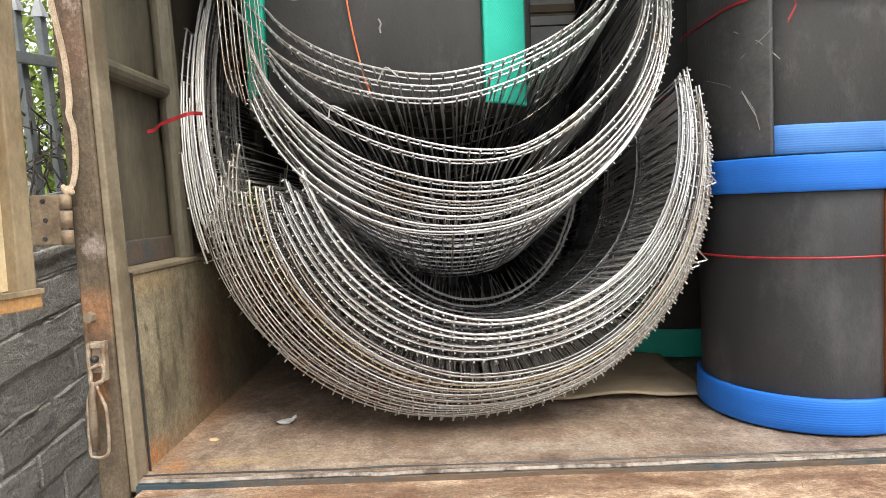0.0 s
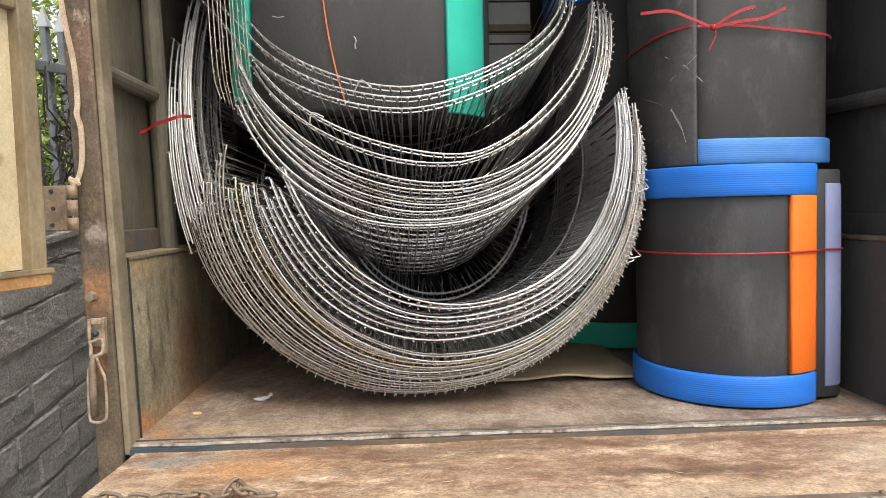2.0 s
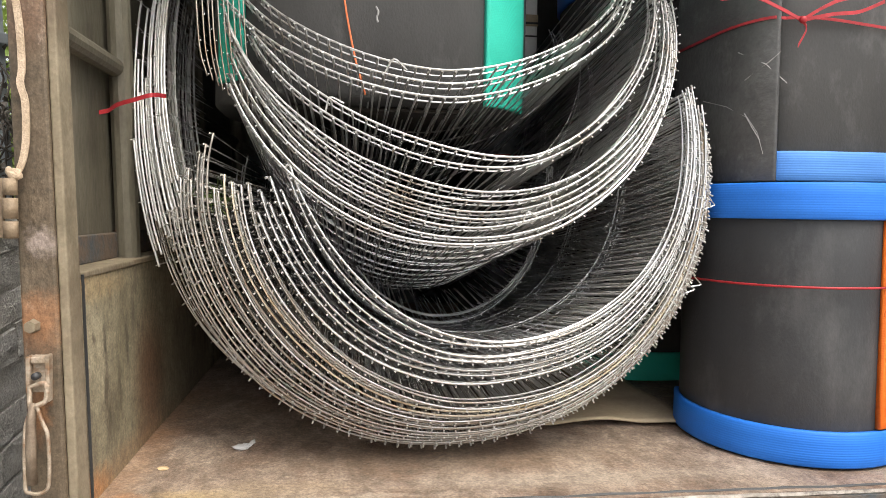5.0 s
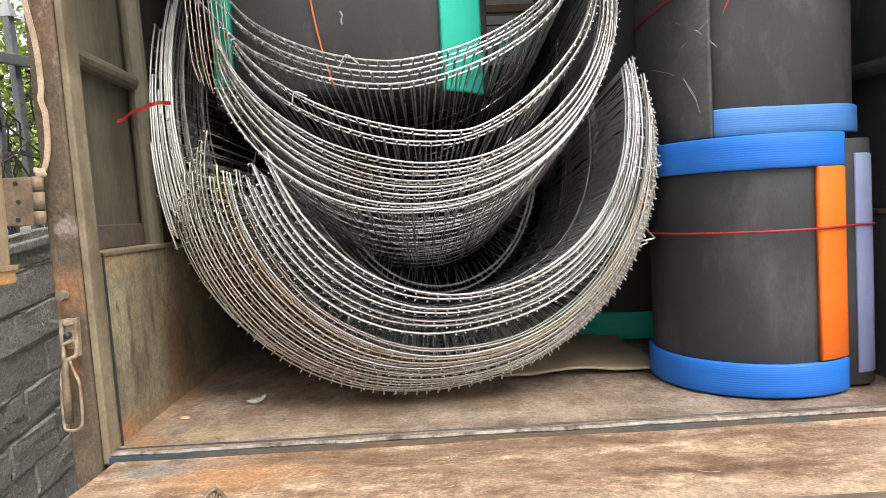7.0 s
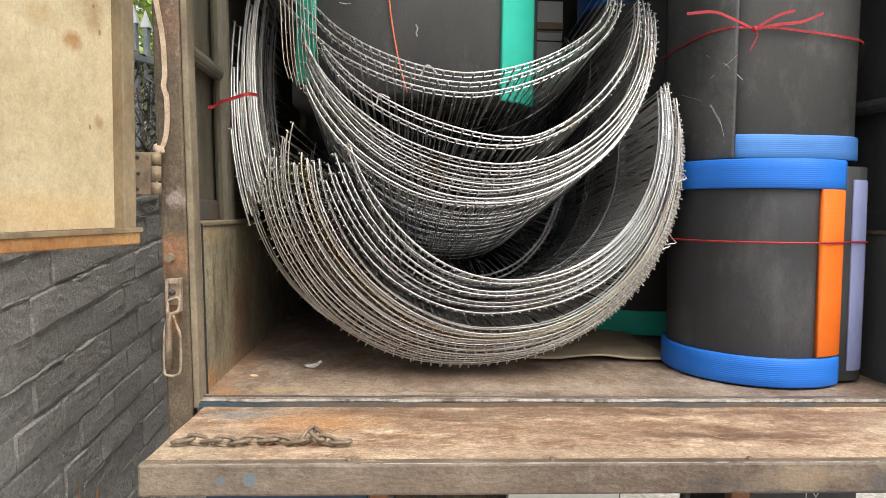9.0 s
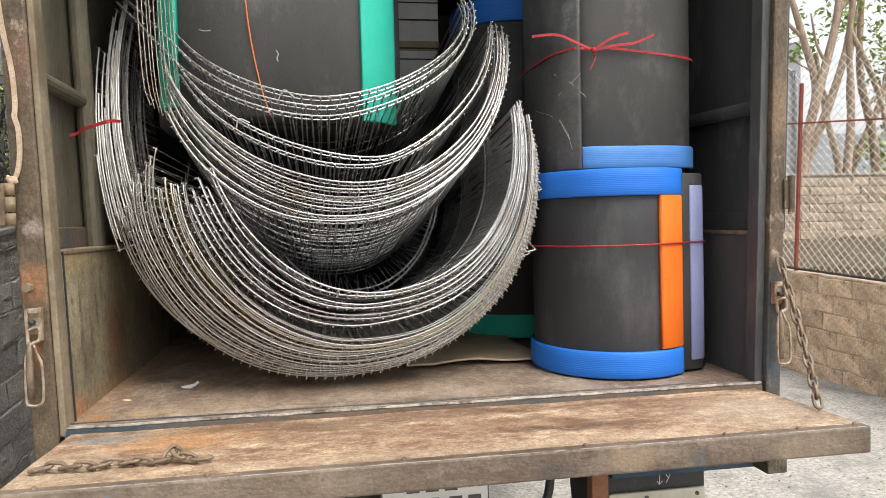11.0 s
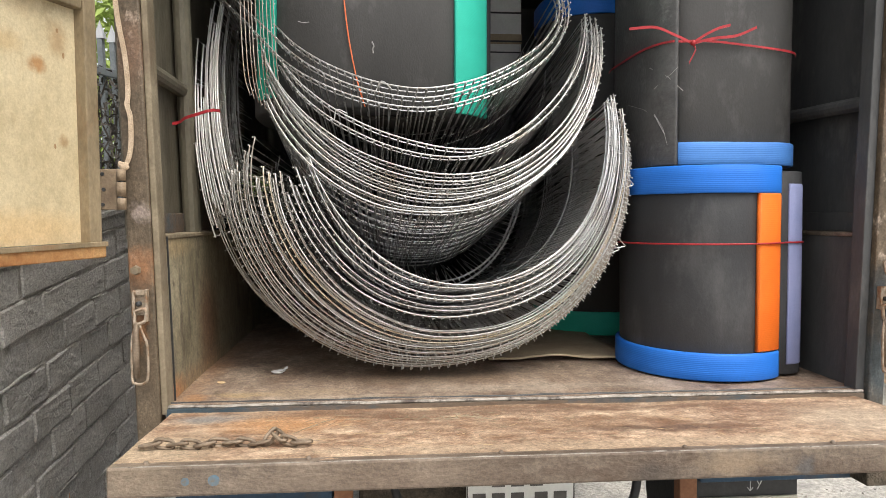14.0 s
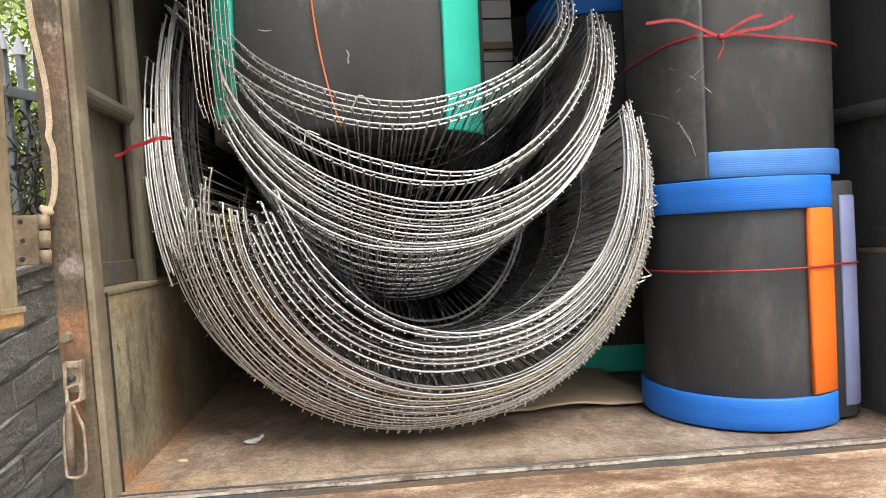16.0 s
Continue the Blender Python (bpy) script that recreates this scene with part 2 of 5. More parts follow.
M_PALEBOX = mat("pale_box", (0.70, 0.70, 0.68), (0.84, 0.84, 0.82), 9, 0.7, 0, 0.1, 100)
M_PLATE = mat("plate_white", (0.66, 0.65, 0.60), (0.76, 0.75, 0.71), 6, 0.4, 0, 0.1, 100, (0.40, 0.36, 0.30), 8, cut=(0.62, 0.85))
M_BLACK = mat("black_paint", (0.02, 0.02, 0.02), (0.04, 0.04, 0.04), 9, 0.5, 0, 0.1, 100)
M_INK = mat("plate_ink", (0.06, 0.055, 0.05), (0.11, 0.10, 0.09), 30, 0.6, 0, 0, 100)
M_PANELDK = mat("dark_rubber_panel", (0.035, 0.034, 0.033), (0.065, 0.063, 0.06), 6, 0.7, 0, 0.2, 100)
M_PANELCR = mat("cream_bumper", (0.46, 0.42, 0.33), (0.58, 0.54, 0.44), 5, 0.5, 0, 0.12, 80, (0.36, 0.30, 0.22), 6, cut=(0.58, 0.8))
M_BLUEBEAM = mat("blue_beam", (0.017, 0.04, 0.072), (0.035, 0.075, 0.12), 8, 0.6, 0, 0.2, 90, (0.06, 0.05, 0.045), 6)
M_SPOT = mat("faded_blue_paint", (0.075, 0.15, 0.21), (0.14, 0.20, 0.24), 60, 0.6, 0, 0, 90, (0.16, 0.13, 0.10), 50, cut=(0.42, 0.62))
M_SILL = mat("chipped_blue_paint", (0.030, 0.052, 0.068), (0.062, 0.090, 0.108), 14, 0.6, 0, 0.3, 120, (0.13, 0.095, 0.068), 5, (0.5, 1, 1), cut=(0.42, 0.56), detail=12)
M_BROWNBAR = mat("brown_bracket", (0.20, 0.085, 0.04), (0.33, 0.155, 0.08), 8, 0.7, 0, 0.25, 100)
M_BOARD = mat("dark_board", (0.028, 0.024, 0.021), (0.055, 0.046, 0.04), 8, 0.8, 0, 0.2, 100)
M_LAMPRED = mat("red_lens", (0.13, 0.014, 0.013), (0.20, 0.022, 0.02), 5, 0.2, 0, 0, 100)
M_RUBBER = mat("tyre_rubber", (0.025, 0.025, 0.025), (0.05, 0.05, 0.05), 12, 0.85, 0, 0.3, 100)
M_STRAP = mat("beige_webbing", (0.40, 0.30, 0.20), (0.56, 0.44, 0.32), 20, 0.85, 0, 0.5, 300)
M_PICKET = mat("grey_picket", (0.15, 0.17, 0.18), (0.24, 0.265, 0.275), 9, 0.7, 0, 0.25, 90)
M_TIP = mat("pale_tip", (0.34, 0.35, 0.37), (0.46, 0.47, 0.49), 9, 0.6, 0, 0.1, 90)
M_LEAF = mat("green_leaf", (0.075, 0.12, 0.025), (0.18, 0.24, 0.07), 3, 0.6, 0, 0, 50, rand=0.2)
M_LEAFY = mat("yellow_green_leaf", (0.16, 0.24, 0.04), (0.30, 0.38, 0.09), 3, 0.6, 0, 0, 50)
M_VINE = mat("dry_vine", (0.045, 0.038, 0.032), (0.10, 0.088, 0.075), 9, 0.9, 0, 0, 50)
M_BARK = mat("tree_bark", (0.21, 0.15, 0.105), (0.40, 0.32, 0.24), 9, 0.9, 0, 0.8, 60, (0.14, 0.10, 0.07), 3, stretch=(1, 1, 0.3))
M_REDPOST = mat("red_oxide_post", (0.20, 0.045, 0.03), (0.30, 0.08, 0.055), 9, 0.75, 0, 0.2, 90)
M_LINK = mat("galvanised_link", (0.56, 0.50, 0.42), (0.76, 0.70, 0.60), 9, 0.5, 0.4, 0, 90)
M_HOUSE = mat("grey_blue_wall", (0.23, 0.25, 0.275), (0.30, 0.32, 0.345), 1.2, 0.85, 0, 0.2, 30)
M_HOUSEW = mat("white_trim", (0.68, 0.66, 0.62), (0.78, 0.76, 0.72), 2, 0.7, 0, 0.1, 30)
M_VOID = mat("dark_doorway", (0.03, 0.03, 0.03), (0.05, 0.05, 0.05), 3, 0.9, 0, 0, 30)
# Muddy brown; on the soil bank its darkness also carries the shade.
M_MUDSHADE = mat("mud_and_shade_brown", (0.055, 0.043, 0.03), (0.13, 0.105, 0.075), 30, 0.95, 0, 0.8, 150, (0.03, 0.025, 0.02), 14)
M_GRIT = mat("pale_grit", (0.22, 0.205, 0.18), (0.48, 0.45, 0.40), 40, 0.95, 0, 0.4, 90)
M_ORLEAF = mat("orange_leaf", (0.62, 0.20, 0.06), (0.80, 0.42, 0.16), 14, 0.7, 0, 0.1, 90)
M_RUBBLE = mat("rubble", (0.13, 0.12, 0.11), (0.26, 0.245, 0.22), 9, 0.95, 0, 0.5, 60)
M_STRAW = mat("dry_straw", (0.42, 0.29, 0.16), (0.58, 0.44, 0.27), 9, 0.9, 0, 0, 60)
M_CHALK = mat("chalk", (0.60, 0.60, 0.58), (0.72, 0.72, 0.70), 20, 0.9, 0, 0, 60)
M_CABLE = mat("black_cable", (0.02, 0.02, 0.02), (0.04, 0.04, 0.04), 20, 0.6, 0, 0, 60)


def at_truck(x, y, z):
    return (x - 0.38, y - 3.0, z)




def on_door(along, z):
    """A place on the open door's panel, by its distance from the hinge."""
    return at_truck(-0.612 - 0.342 * along, 1.578 - 0.940 * along, z)


bloom(M_CREAM, [(on_door(0.165, 1.712), (0.030, 0.030, 0.022), (0.36, 0.185, 0.07), 0.9), (on_door(0.11, 1.775), (0.035, 0.035, 0.05), (0.33, 0.22, 0.11), 0.75),
                (on_door(0.24, 1.745), (0.05, 0.05, 0.03), (0.42, 0.30, 0.15), 0.6), (on_door(0.098, 1.565), (0.02, 0.02, 0.018), (0.30, 0.19, 0.09), 0.75),
                (on_door(0.30, 1.64), (0.03, 0.03, 0.03), (0.42, 0.33, 0.19), 0.6), (on_door(0.20, 1.83), (0.05, 0.05, 0.04), (0.44, 0.33, 0.19), 0.6),
                (on_door(0.25, 1.385), (0.30, 0.30, 0.05), (0.56, 0.39, 0.19), 0.6)], 0.020, 45, 0.35)
bloom(M_GATE, [(at_truck(-0.37, 1.60, 0.946), (0.12, 0.06, 1), (0.20, 0.215, 0.21), 0.75), (at_truck(-0.20, 1.54, 0.946), (0.20, 0.10, 1), (0.40, 0.20, 0.08), 0.75),
               (at_truck(0.30, 1.62, 0.946), (0.75, 0.06, 1), (0.13, 0.07, 0.042), 0.6), (at_truck(0.45, 1.47, 0.946), (0.45, 0.07, 1), (0.16, 0.08, 0.04), 0.5),
               (at_truck(1.12, 1.45, 0.946), (0.22, 0.20, 1), (0.42, 0.34, 0.25), 0.75), (at_truck(-0.42, 1.36, 0.946), (0.16, 0.14, 1), (0.40, 0.31, 0.21), 0.8),
               (at_truck(0.40, 1.31, 0.946), (1.0, 0.05, 1), (0.42, 0.32, 0.22), 0.6), (at_truck(0.62, 1.42, 0.946), (0.25, 0.03, 1), (0.12, 0.07, 0.045), 0.8)], 0.05, 16)
bloom(M_FLOOR, [*[(at_truck(x, y, 0.95), (w, d, 1), c, a) for x, y, w, d, c, a in ((0.05, 2.02, 0.02, 0.22, (0.10, 0.07, 0.05), 0.6), (0.16, 1.96, 0.03, 0.14, (0.37, 0.30, 0.225), 0.55), (0.24, 2.05, 0.018, 0.25, (0.11, 0.075, 0.05), 0.6), (0.36, 1.98, 0.03, 0.2, (0.13, 0.09, 0.06), 0.5), (0.46, 1.90, 0.035, 0.12, (0.38, 0.31, 0.24), 0.5), (0.58, 2.0, 0.02, 0.2, (0.12, 0.085, 0.06), 0.55), (-0.1, 1.93, 0.025, 0.12, (0.12, 0.08, 0.055), 0.55), (-0.33, 1.78, 0.10, 0.035, (0.46, 0.33, 0.16), 0.6), (-0.05, 1.74, 0.25, 0.02, (0.42, 0.35, 0.27), 0.5), (-0.45, 1.76, 0.035, 0.05, (0.40, 0.20, 0.085), 0.7))],
                (at_truck(-0.49, 2.0, 0.95), (0.060, 0.70, 1), (0.29, 0.165, 0.085), 0.42), (at_truck(0.2, 1.95, 0.95), (0.5, 0.12, 1), (0.22, 0.155, 0.105), 0.7),
                (at_truck(0.45, 1.80, 0.95), (0.6, 0.05, 1), (0.33, 0.27, 0.21), 0.6), (at_truck(-0.2, 1.80, 0.95), (0.22, 0.06, 1), (0.30, 0.225, 0.15), 0.6)], 0.045, 14)
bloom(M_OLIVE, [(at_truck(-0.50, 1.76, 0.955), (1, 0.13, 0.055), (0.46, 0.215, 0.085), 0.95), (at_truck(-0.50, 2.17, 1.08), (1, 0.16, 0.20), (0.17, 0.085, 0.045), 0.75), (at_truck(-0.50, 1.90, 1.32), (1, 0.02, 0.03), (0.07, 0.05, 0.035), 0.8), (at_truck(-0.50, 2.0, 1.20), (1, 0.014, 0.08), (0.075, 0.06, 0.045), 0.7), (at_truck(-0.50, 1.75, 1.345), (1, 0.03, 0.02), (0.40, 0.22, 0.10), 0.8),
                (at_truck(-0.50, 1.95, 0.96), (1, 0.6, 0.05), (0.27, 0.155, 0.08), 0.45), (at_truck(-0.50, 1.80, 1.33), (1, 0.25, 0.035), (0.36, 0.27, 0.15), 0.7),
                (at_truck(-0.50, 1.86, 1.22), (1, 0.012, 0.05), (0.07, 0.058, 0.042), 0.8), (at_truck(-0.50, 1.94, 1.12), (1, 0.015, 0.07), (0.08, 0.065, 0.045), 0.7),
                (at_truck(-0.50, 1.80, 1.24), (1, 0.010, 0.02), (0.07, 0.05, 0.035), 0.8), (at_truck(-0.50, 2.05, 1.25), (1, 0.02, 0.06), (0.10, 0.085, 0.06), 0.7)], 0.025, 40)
bloom(M_RUSTPOST, [(at_truck(-0.555, 1.67, 1.29), (0.06, 1, 0.06), (0.27, 0.13, 0.06), 0.8), (at_truck(-0.55, 1.67, 1.16), (0.02, 1, 0.09), (0.26, 0.12, 0.05), 0.7),
                   (at_truck(-0.545, 1.67, 1.42), (0.03, 1, 0.03), (0.36, 0.29, 0.25), 0.7), (at_truck(-0.56, 1.67, 1.80), (0.05, 1, 0.10), (0.20, 0.12, 0.075), 0.6),
                   (at_truck(1.33, 1.67, 1.20), (0.10, 1, 0.10), (0.045, 0.055, 0.06), 0.85), (at_truck(1.33, 1.67, 1.02), (0.10, 1, 0.14), (0.06, 0.08, 0.09), 0.85), (at_truck(1.35, 1.67, 1.70), (0.05, 1, 0.12), (0.24, 0.16, 0.10), 0.6)], 0.03, 45, 0.8)
bloom(M_GATEEDGE, [(at_truck(0.0, 1.25, 0.915), (0.30, 1, 0.05), (0.20, 0.15, 0.11), 0.6), (at_truck(0.55, 1.25, 0.90), (0.06, 1, 0.03), (0.07, 0.055, 0.045), 0.8), (at_truck(0.86, 1.25, 0.91), (0.025, 1, 0.03), (0.08, 0.085, 0.088), 0.6),
                   (at_truck(0.72, 1.25, 0.92), (0.10, 1, 0.03), (0.26, 0.19, 0.125), 0.7), (at_truck(-0.43, 1.25, 0.92), (0.10, 1, 0.06), (0.27, 0.21, 0.15), 0.6), (at_truck(1.12, 1.25, 0.915), (0.12, 1, 0.05), (0.25, 0.195, 0.14), 0.6)], 0.04, 22, 0.5)

# ---- mesh helpers ----
def mesh_of(name, bm, material, smooth=False):
    me = bpy.data.meshes.new(name)
    bm.normal_update()
    bm.to_mesh(me)
    bm.free()
    for m in (material if isinstance(material, (list, tuple)) else [material]):
        me.materials.append(m)
    if smooth:
        me.polygons.foreach_set("use_smooth", [True] * len(me.polygons))
    return me


def part(name, bm, material, parent=None, label="", smooth=False):
    ob = new(name, mesh_of(name, bm, material, smooth))
    ob.parent = parent
    return tagged(ob, label)


def thing(name, label, category, at=(0, 0, 0), group="", kind=""):
    ob = new(name)
    ob.location = at
    bpy.context.view_layer.update()
    return tagged(ob, label, category, group, kind)


def box(x0, x1, y0, y1, z0, z1, bevel=0.0, bm=None, m=None, segs=2):
    out = bm or bmesh.new()
    r = bmesh.ops.create_cube(out, size=1)
    vs = r["verts"]
    for v in vs:
        v.co = Vector((x0 + (v.co.x + 0.5) * (x1 - x0), y0 + (v.co.y + 0.5) * (y1 - y0), z0 + (v.co.z + 0.5) * (z1 - z0)))
    if m:
        bmesh.ops.transform(out, matrix=m, verts=vs)
    if bevel:
        es = list({e for v in vs for e in v.link_edges})
        bmesh.ops.bevel(out, geom=es, offset=bevel, segments=segs, affect="EDGES", profile=0.5)
    return out


def tube(points, r, sides=6, bm=None, closed=False, radii=None):
    """A round bar along a line of points."""
    out = bm or bmesh.new()
    pts = [Vector(p) for p in points]
    n = len(pts)
    rings = []
    up = None
    for i, p in enumerate(pts):
        a = pts[(i - 1) % n] if (closed or i > 0) else p
        b = pts[(i + 1) % n] if (closed or i < n - 1) else p
        d = (b - a).normalized()
        if up is None:
            up = Vector((0, 0, 1)) if abs(d.z) < 0.9 else Vector((1, 0, 0))
        u = d.cross(up).normalized()
        up = u.cross(d).normalized()
        rr = radii[i] if radii else r
        rings.append([out.verts.new(p + rr * (math.cos(k * 2 * math.pi / sides) * u + math.sin(k * 2 * math.pi / sides) * up)) for k in range(sides)])
    for i in range(n if closed else n - 1):
        a, b = rings[i], rings[(i + 1) % n]
        for k in range(sides):
            out.faces.new((a[k], a[(k + 1) % sides], b[(k + 1) % sides], b[k]))
    if not closed:
        out.faces.new(rings[0][::-1])
        out.faces.new(rings[-1])
    return out


def spline(ctrl, per=8):
    """Smooth line through a few control points."""
    c = [Vector(p) for p in ctrl]
    c = [2 * c[0] - c[1]] + c + [2 * c[-1] - c[-2]]
    res = []
    for i in range(1, len(c) - 2):
        for k in range(per):
            t = k / per
            a, b, d, e = c[i - 1], c[i], c[i + 1], c[i + 2]
            res.append(0.5 * (2 * b + (d - a) * t + (2 * a - 5 * b + 4 * d - e) * t * t + (3 * b - a - 3 * d + e) * t ** 3))
    return res + [c[-2]]


def ribbon(points, width, bm=None, thick=0.0015, side=(0, 0, 1)):
    """A flat band with a little thickness along a line."""
    out = bm or bmesh.new()
    w = Vector(side) * width / 2
    pts = [Vector(p) for p in points]
    rows = []
    for i, p in enumerate(pts):
        d = (pts[min(i + 1, len(pts) - 1)] - pts[max(i - 1, 0)]).normalized()
        n = d.cross(Vector(side)).normalized() * thick / 2
        rows.append([out.verts.new(p + s) for s in (w + n, -w + n, -w - n, w - n)])
    for a, b in zip(rows, rows[1:]):
        for k in range(4):
            out.faces.new((a[k], a[(k + 1) % 4], b[(k + 1) % 4], b[k]))
    out.faces.new(rows[0][::-1])
    out.faces.new(rows[-1])
    return out


def sheet(x0, x1, y0, y1, nx, ny, z, thick=0.004):
    """A slightly uneven sheet with thickness; z is a function of x and y."""
    bm = bmesh.new()
    g = [[[bm.verts.new((x0 + (x1 - x0) * i / nx, y0 + (y1 - y0) * j / ny, z(x0 + (x1 - x0) * i / nx, y0 + (y1 - y0) * j / ny) - k * thick)) for j in range(ny + 1)] for i in range(nx + 1)] for k in (0, 1)]
    for i in range(nx):
        for j in range(ny):
            bm.faces.new((g[0][i][j], g[0][i + 1][j], g[0][i + 1][j + 1], g[0][i][j + 1]))
            bm.faces.new((g[1][i][j], g[1][i][j + 1], g[1][i + 1][j + 1], g[1][i + 1][j]))
    for i in range(nx):
        bm.faces.new((g[0][i + 1][0], g[0][i][0], g[1][i][0], g[1][i + 1][0]))
        bm.faces.new((g[0][i][ny], g[0][i + 1][ny], g[1][i + 1][ny], g[1][i][ny]))
    for j in range(ny):
        bm.faces.new((g[0][0][j], g[0][0][j + 1], g[1][0][j + 1], g[1][0][j]))
        bm.faces.new((g[0][nx][j + 1], g[0][nx][j], g[1][nx][j], g[1][nx][j + 1]))
    return bm


rnd = random.Random(7)

# ---- the setting ----
BED, EDGE = 0.95, 1.69          # deck height and rear edge of the deck
XL, XR = -0.499, 1.285          # inner faces of the side walls
LEAN_OUT = 0.033                # the side posts flare by this much per metre

bm = bmesh.new()
bmesh.ops.create_grid(bm, x_segments=90, y_segments=90, size=60)
for v in bm.verts:
    v.co.z = 0.012 * noise.noise(v.co * 0.6) - 0.006
tagged(part("ground", bm, M_CONCRETE), "pale worn concrete ground with dust and grit", "ground", kind="structure")


def leaf_cloud(bm, centre, radius, count, size, seed, squash=1.0):
    """Many small folded leaves scattered through a lumpy volume."""
    r = random.Random(seed)
    for _ in range(count):
        d = Vector((r.gauss(0, 1), r.gauss(0, 1), r.gauss(0, 1))).normalized() * radius * r.random() ** 0.45
        d.z *= squash
        p = Vector(centre) + d
        if noise.noise(p * 1.7) < -0.18:
            continue
        q = Euler((r.uniform(-1, 1), r.uniform(-1, 1), r.uniform(0, 6.28))).to_matrix()
        s = size * r.uniform(0.6, 1.3)
        a = [bm.verts.new(p + q @ Vector(c)) for c in ((0, 0, 0), (s * 0.5, s * 0.28, s * 0.12), (s * 1.1, 0, 0), (s * 0.5, -s * 0.28, s * 0.12))]
        bm.faces.new((a[0], a[1], a[2]))
        bm.faces.new((a[0], a[2], a[3]))
    return bm


# ---- the truck ----
truck = thing("cargo_truck", "open-backed cargo truck with worn olive side walls and lowered tailgate", "truck", (0.38, 3.0, 0))
T = truck


def tp(name, bm, material, label="", parent=None, smooth=False):
    """A part of the truck, built in world places."""
    for v in bm.verts:
        v.co -= Vector((0.38, 3.0, 0))
    return part(name, bm, material, parent or T, label, smooth)


def deck_z(x, y):
    return BED + 0.003 * noise.noise(Vector((x * 4, y * 3, 0)))


tp("deck", sheet(XL, XR, EDGE + 0.004, 4.6, 40, 50, deck_z, 0.02), M_FLOOR, "worn brown steel and plywood deck")
tp("deck_sill", box(XL + 0.004, XR - 0.004, EDGE - 0.012, EDGE + 0.06, BED - 0.07, BED - 0.0215, 0.004), M_BLUEBEAM, "dirty blue sill beam")
tp("sill_face", sheet(XL + 0.004, XR - 0.004, EDGE - 0.016, EDGE - 0.006, 60, 2, lambda x, y: BED - 0.006 + 0.002 * noise.noise(Vector((x * 6, 0, 2))), 0.03), M_SILL, "chipped blue paint on the sill face")
tp("deck_strip", tube([(XL + (XR - XL) * i / 40, EDGE - 0.004 + 0.002 * noise.noise(Vector((i * 0.7, 0, 0))), BED - 0.003 + 0.004 * noise.noise(Vector((i * 0.5, 3, 0)))) for i in range(41)], 0.0055, 5), M_STRIP, "bent pale edging strip")
# Black bar drawn as the shade in the gap between deck and metal edge.
tp("gap_shade_line", tube([(XL + (XR - XL) * i / 40, EDGE + 0.020 + 0.004 * noise.noise(Vector((i * 0.4, 5, 0))), BED + 0.0005 + 0.002 * noise.noise(Vector((i * 0.5, 9, 0)))) for i in range(41)], 0.0034, 5), M_BLACK, "black line for the dark gap along the deck edge")


def lean(bm, sign, z0=BED):
    for v in bm.verts:
        v.co.x += sign * LEAN_OUT * (v.co.z - z0)
    return bm


def side_wall(sign, xi, m_low, m_up, name):
    """One side of the load box: lower panel, dusty ledge, set-back upper panel and its bars."""
    def sx(a, b):
        return (xi + sign * a, xi + sign * b) if sign > 0 else (xi + sign * b, xi + sign * a)
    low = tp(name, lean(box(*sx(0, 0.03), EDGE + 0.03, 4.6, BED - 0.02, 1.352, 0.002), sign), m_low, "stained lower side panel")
    def sub(nm, bm, material, label=""):
        return tp(nm, lean(bm, sign), material, label, low)
    sub("ledge", box(*sx(-0.004, 0.085), EDGE + 0.03, 4.6, 1.352, 1.364, 0.003), M_LEDGE if sign < 0 else M_GATEEDGE, "dusty steel ledge")
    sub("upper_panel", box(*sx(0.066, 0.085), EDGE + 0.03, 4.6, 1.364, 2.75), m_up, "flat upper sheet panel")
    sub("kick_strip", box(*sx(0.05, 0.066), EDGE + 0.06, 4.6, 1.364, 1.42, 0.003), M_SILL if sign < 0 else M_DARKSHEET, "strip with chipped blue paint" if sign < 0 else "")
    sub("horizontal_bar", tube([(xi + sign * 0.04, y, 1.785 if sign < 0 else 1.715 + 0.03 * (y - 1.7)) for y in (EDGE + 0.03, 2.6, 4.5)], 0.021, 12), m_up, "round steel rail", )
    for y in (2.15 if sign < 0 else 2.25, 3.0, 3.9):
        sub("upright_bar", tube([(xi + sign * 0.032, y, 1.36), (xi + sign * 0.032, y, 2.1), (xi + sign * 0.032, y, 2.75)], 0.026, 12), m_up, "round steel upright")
    return low


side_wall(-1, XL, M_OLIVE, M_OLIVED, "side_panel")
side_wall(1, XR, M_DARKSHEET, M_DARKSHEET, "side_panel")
# Headboard and roof are out of view, added to close the box and darken it.
tp("headboard", box(XL - 0.16, XR + 0.16, 4.6, 4.63, BED, 2.75), M_DARKSHEET, "unseen dark front wall closing the load box")
tp("roof", box(XL - 0.16, XR + 0.16, 1.68, 4.66, 2.75, 2.78), M_DARKSHEET, "unseen dark roof sheet that keeps the box dim")


def post(sign, x0, x1):
    bm = box(x0, x1, 1.672, 1.715, 0.80, 2.75, 0.005)
    return tp("corner_post", lean(bm, sign), M_RUSTPOST, "scratched brown steel corner post")


post_l = post(-1, -0.567, -0.5095)
post_r = post(1, 1.292, 1.335)
tp("post_lip", lean(box(-0.509, -0.494, 1.678, 1.735, BED - 0.02, 2.75, 0.003), -1), M_LEDGE, "pale steel edge strip", post_l)
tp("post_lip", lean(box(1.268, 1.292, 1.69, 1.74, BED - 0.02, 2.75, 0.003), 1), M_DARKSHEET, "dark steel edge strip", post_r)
tp("seam_strip", lean(box(-0.4945, -0.490, 1.738, 1.7415, BED, 1.36, 0.0005), -1), M_BLACK, "", post_l)
bm = bmesh.new()
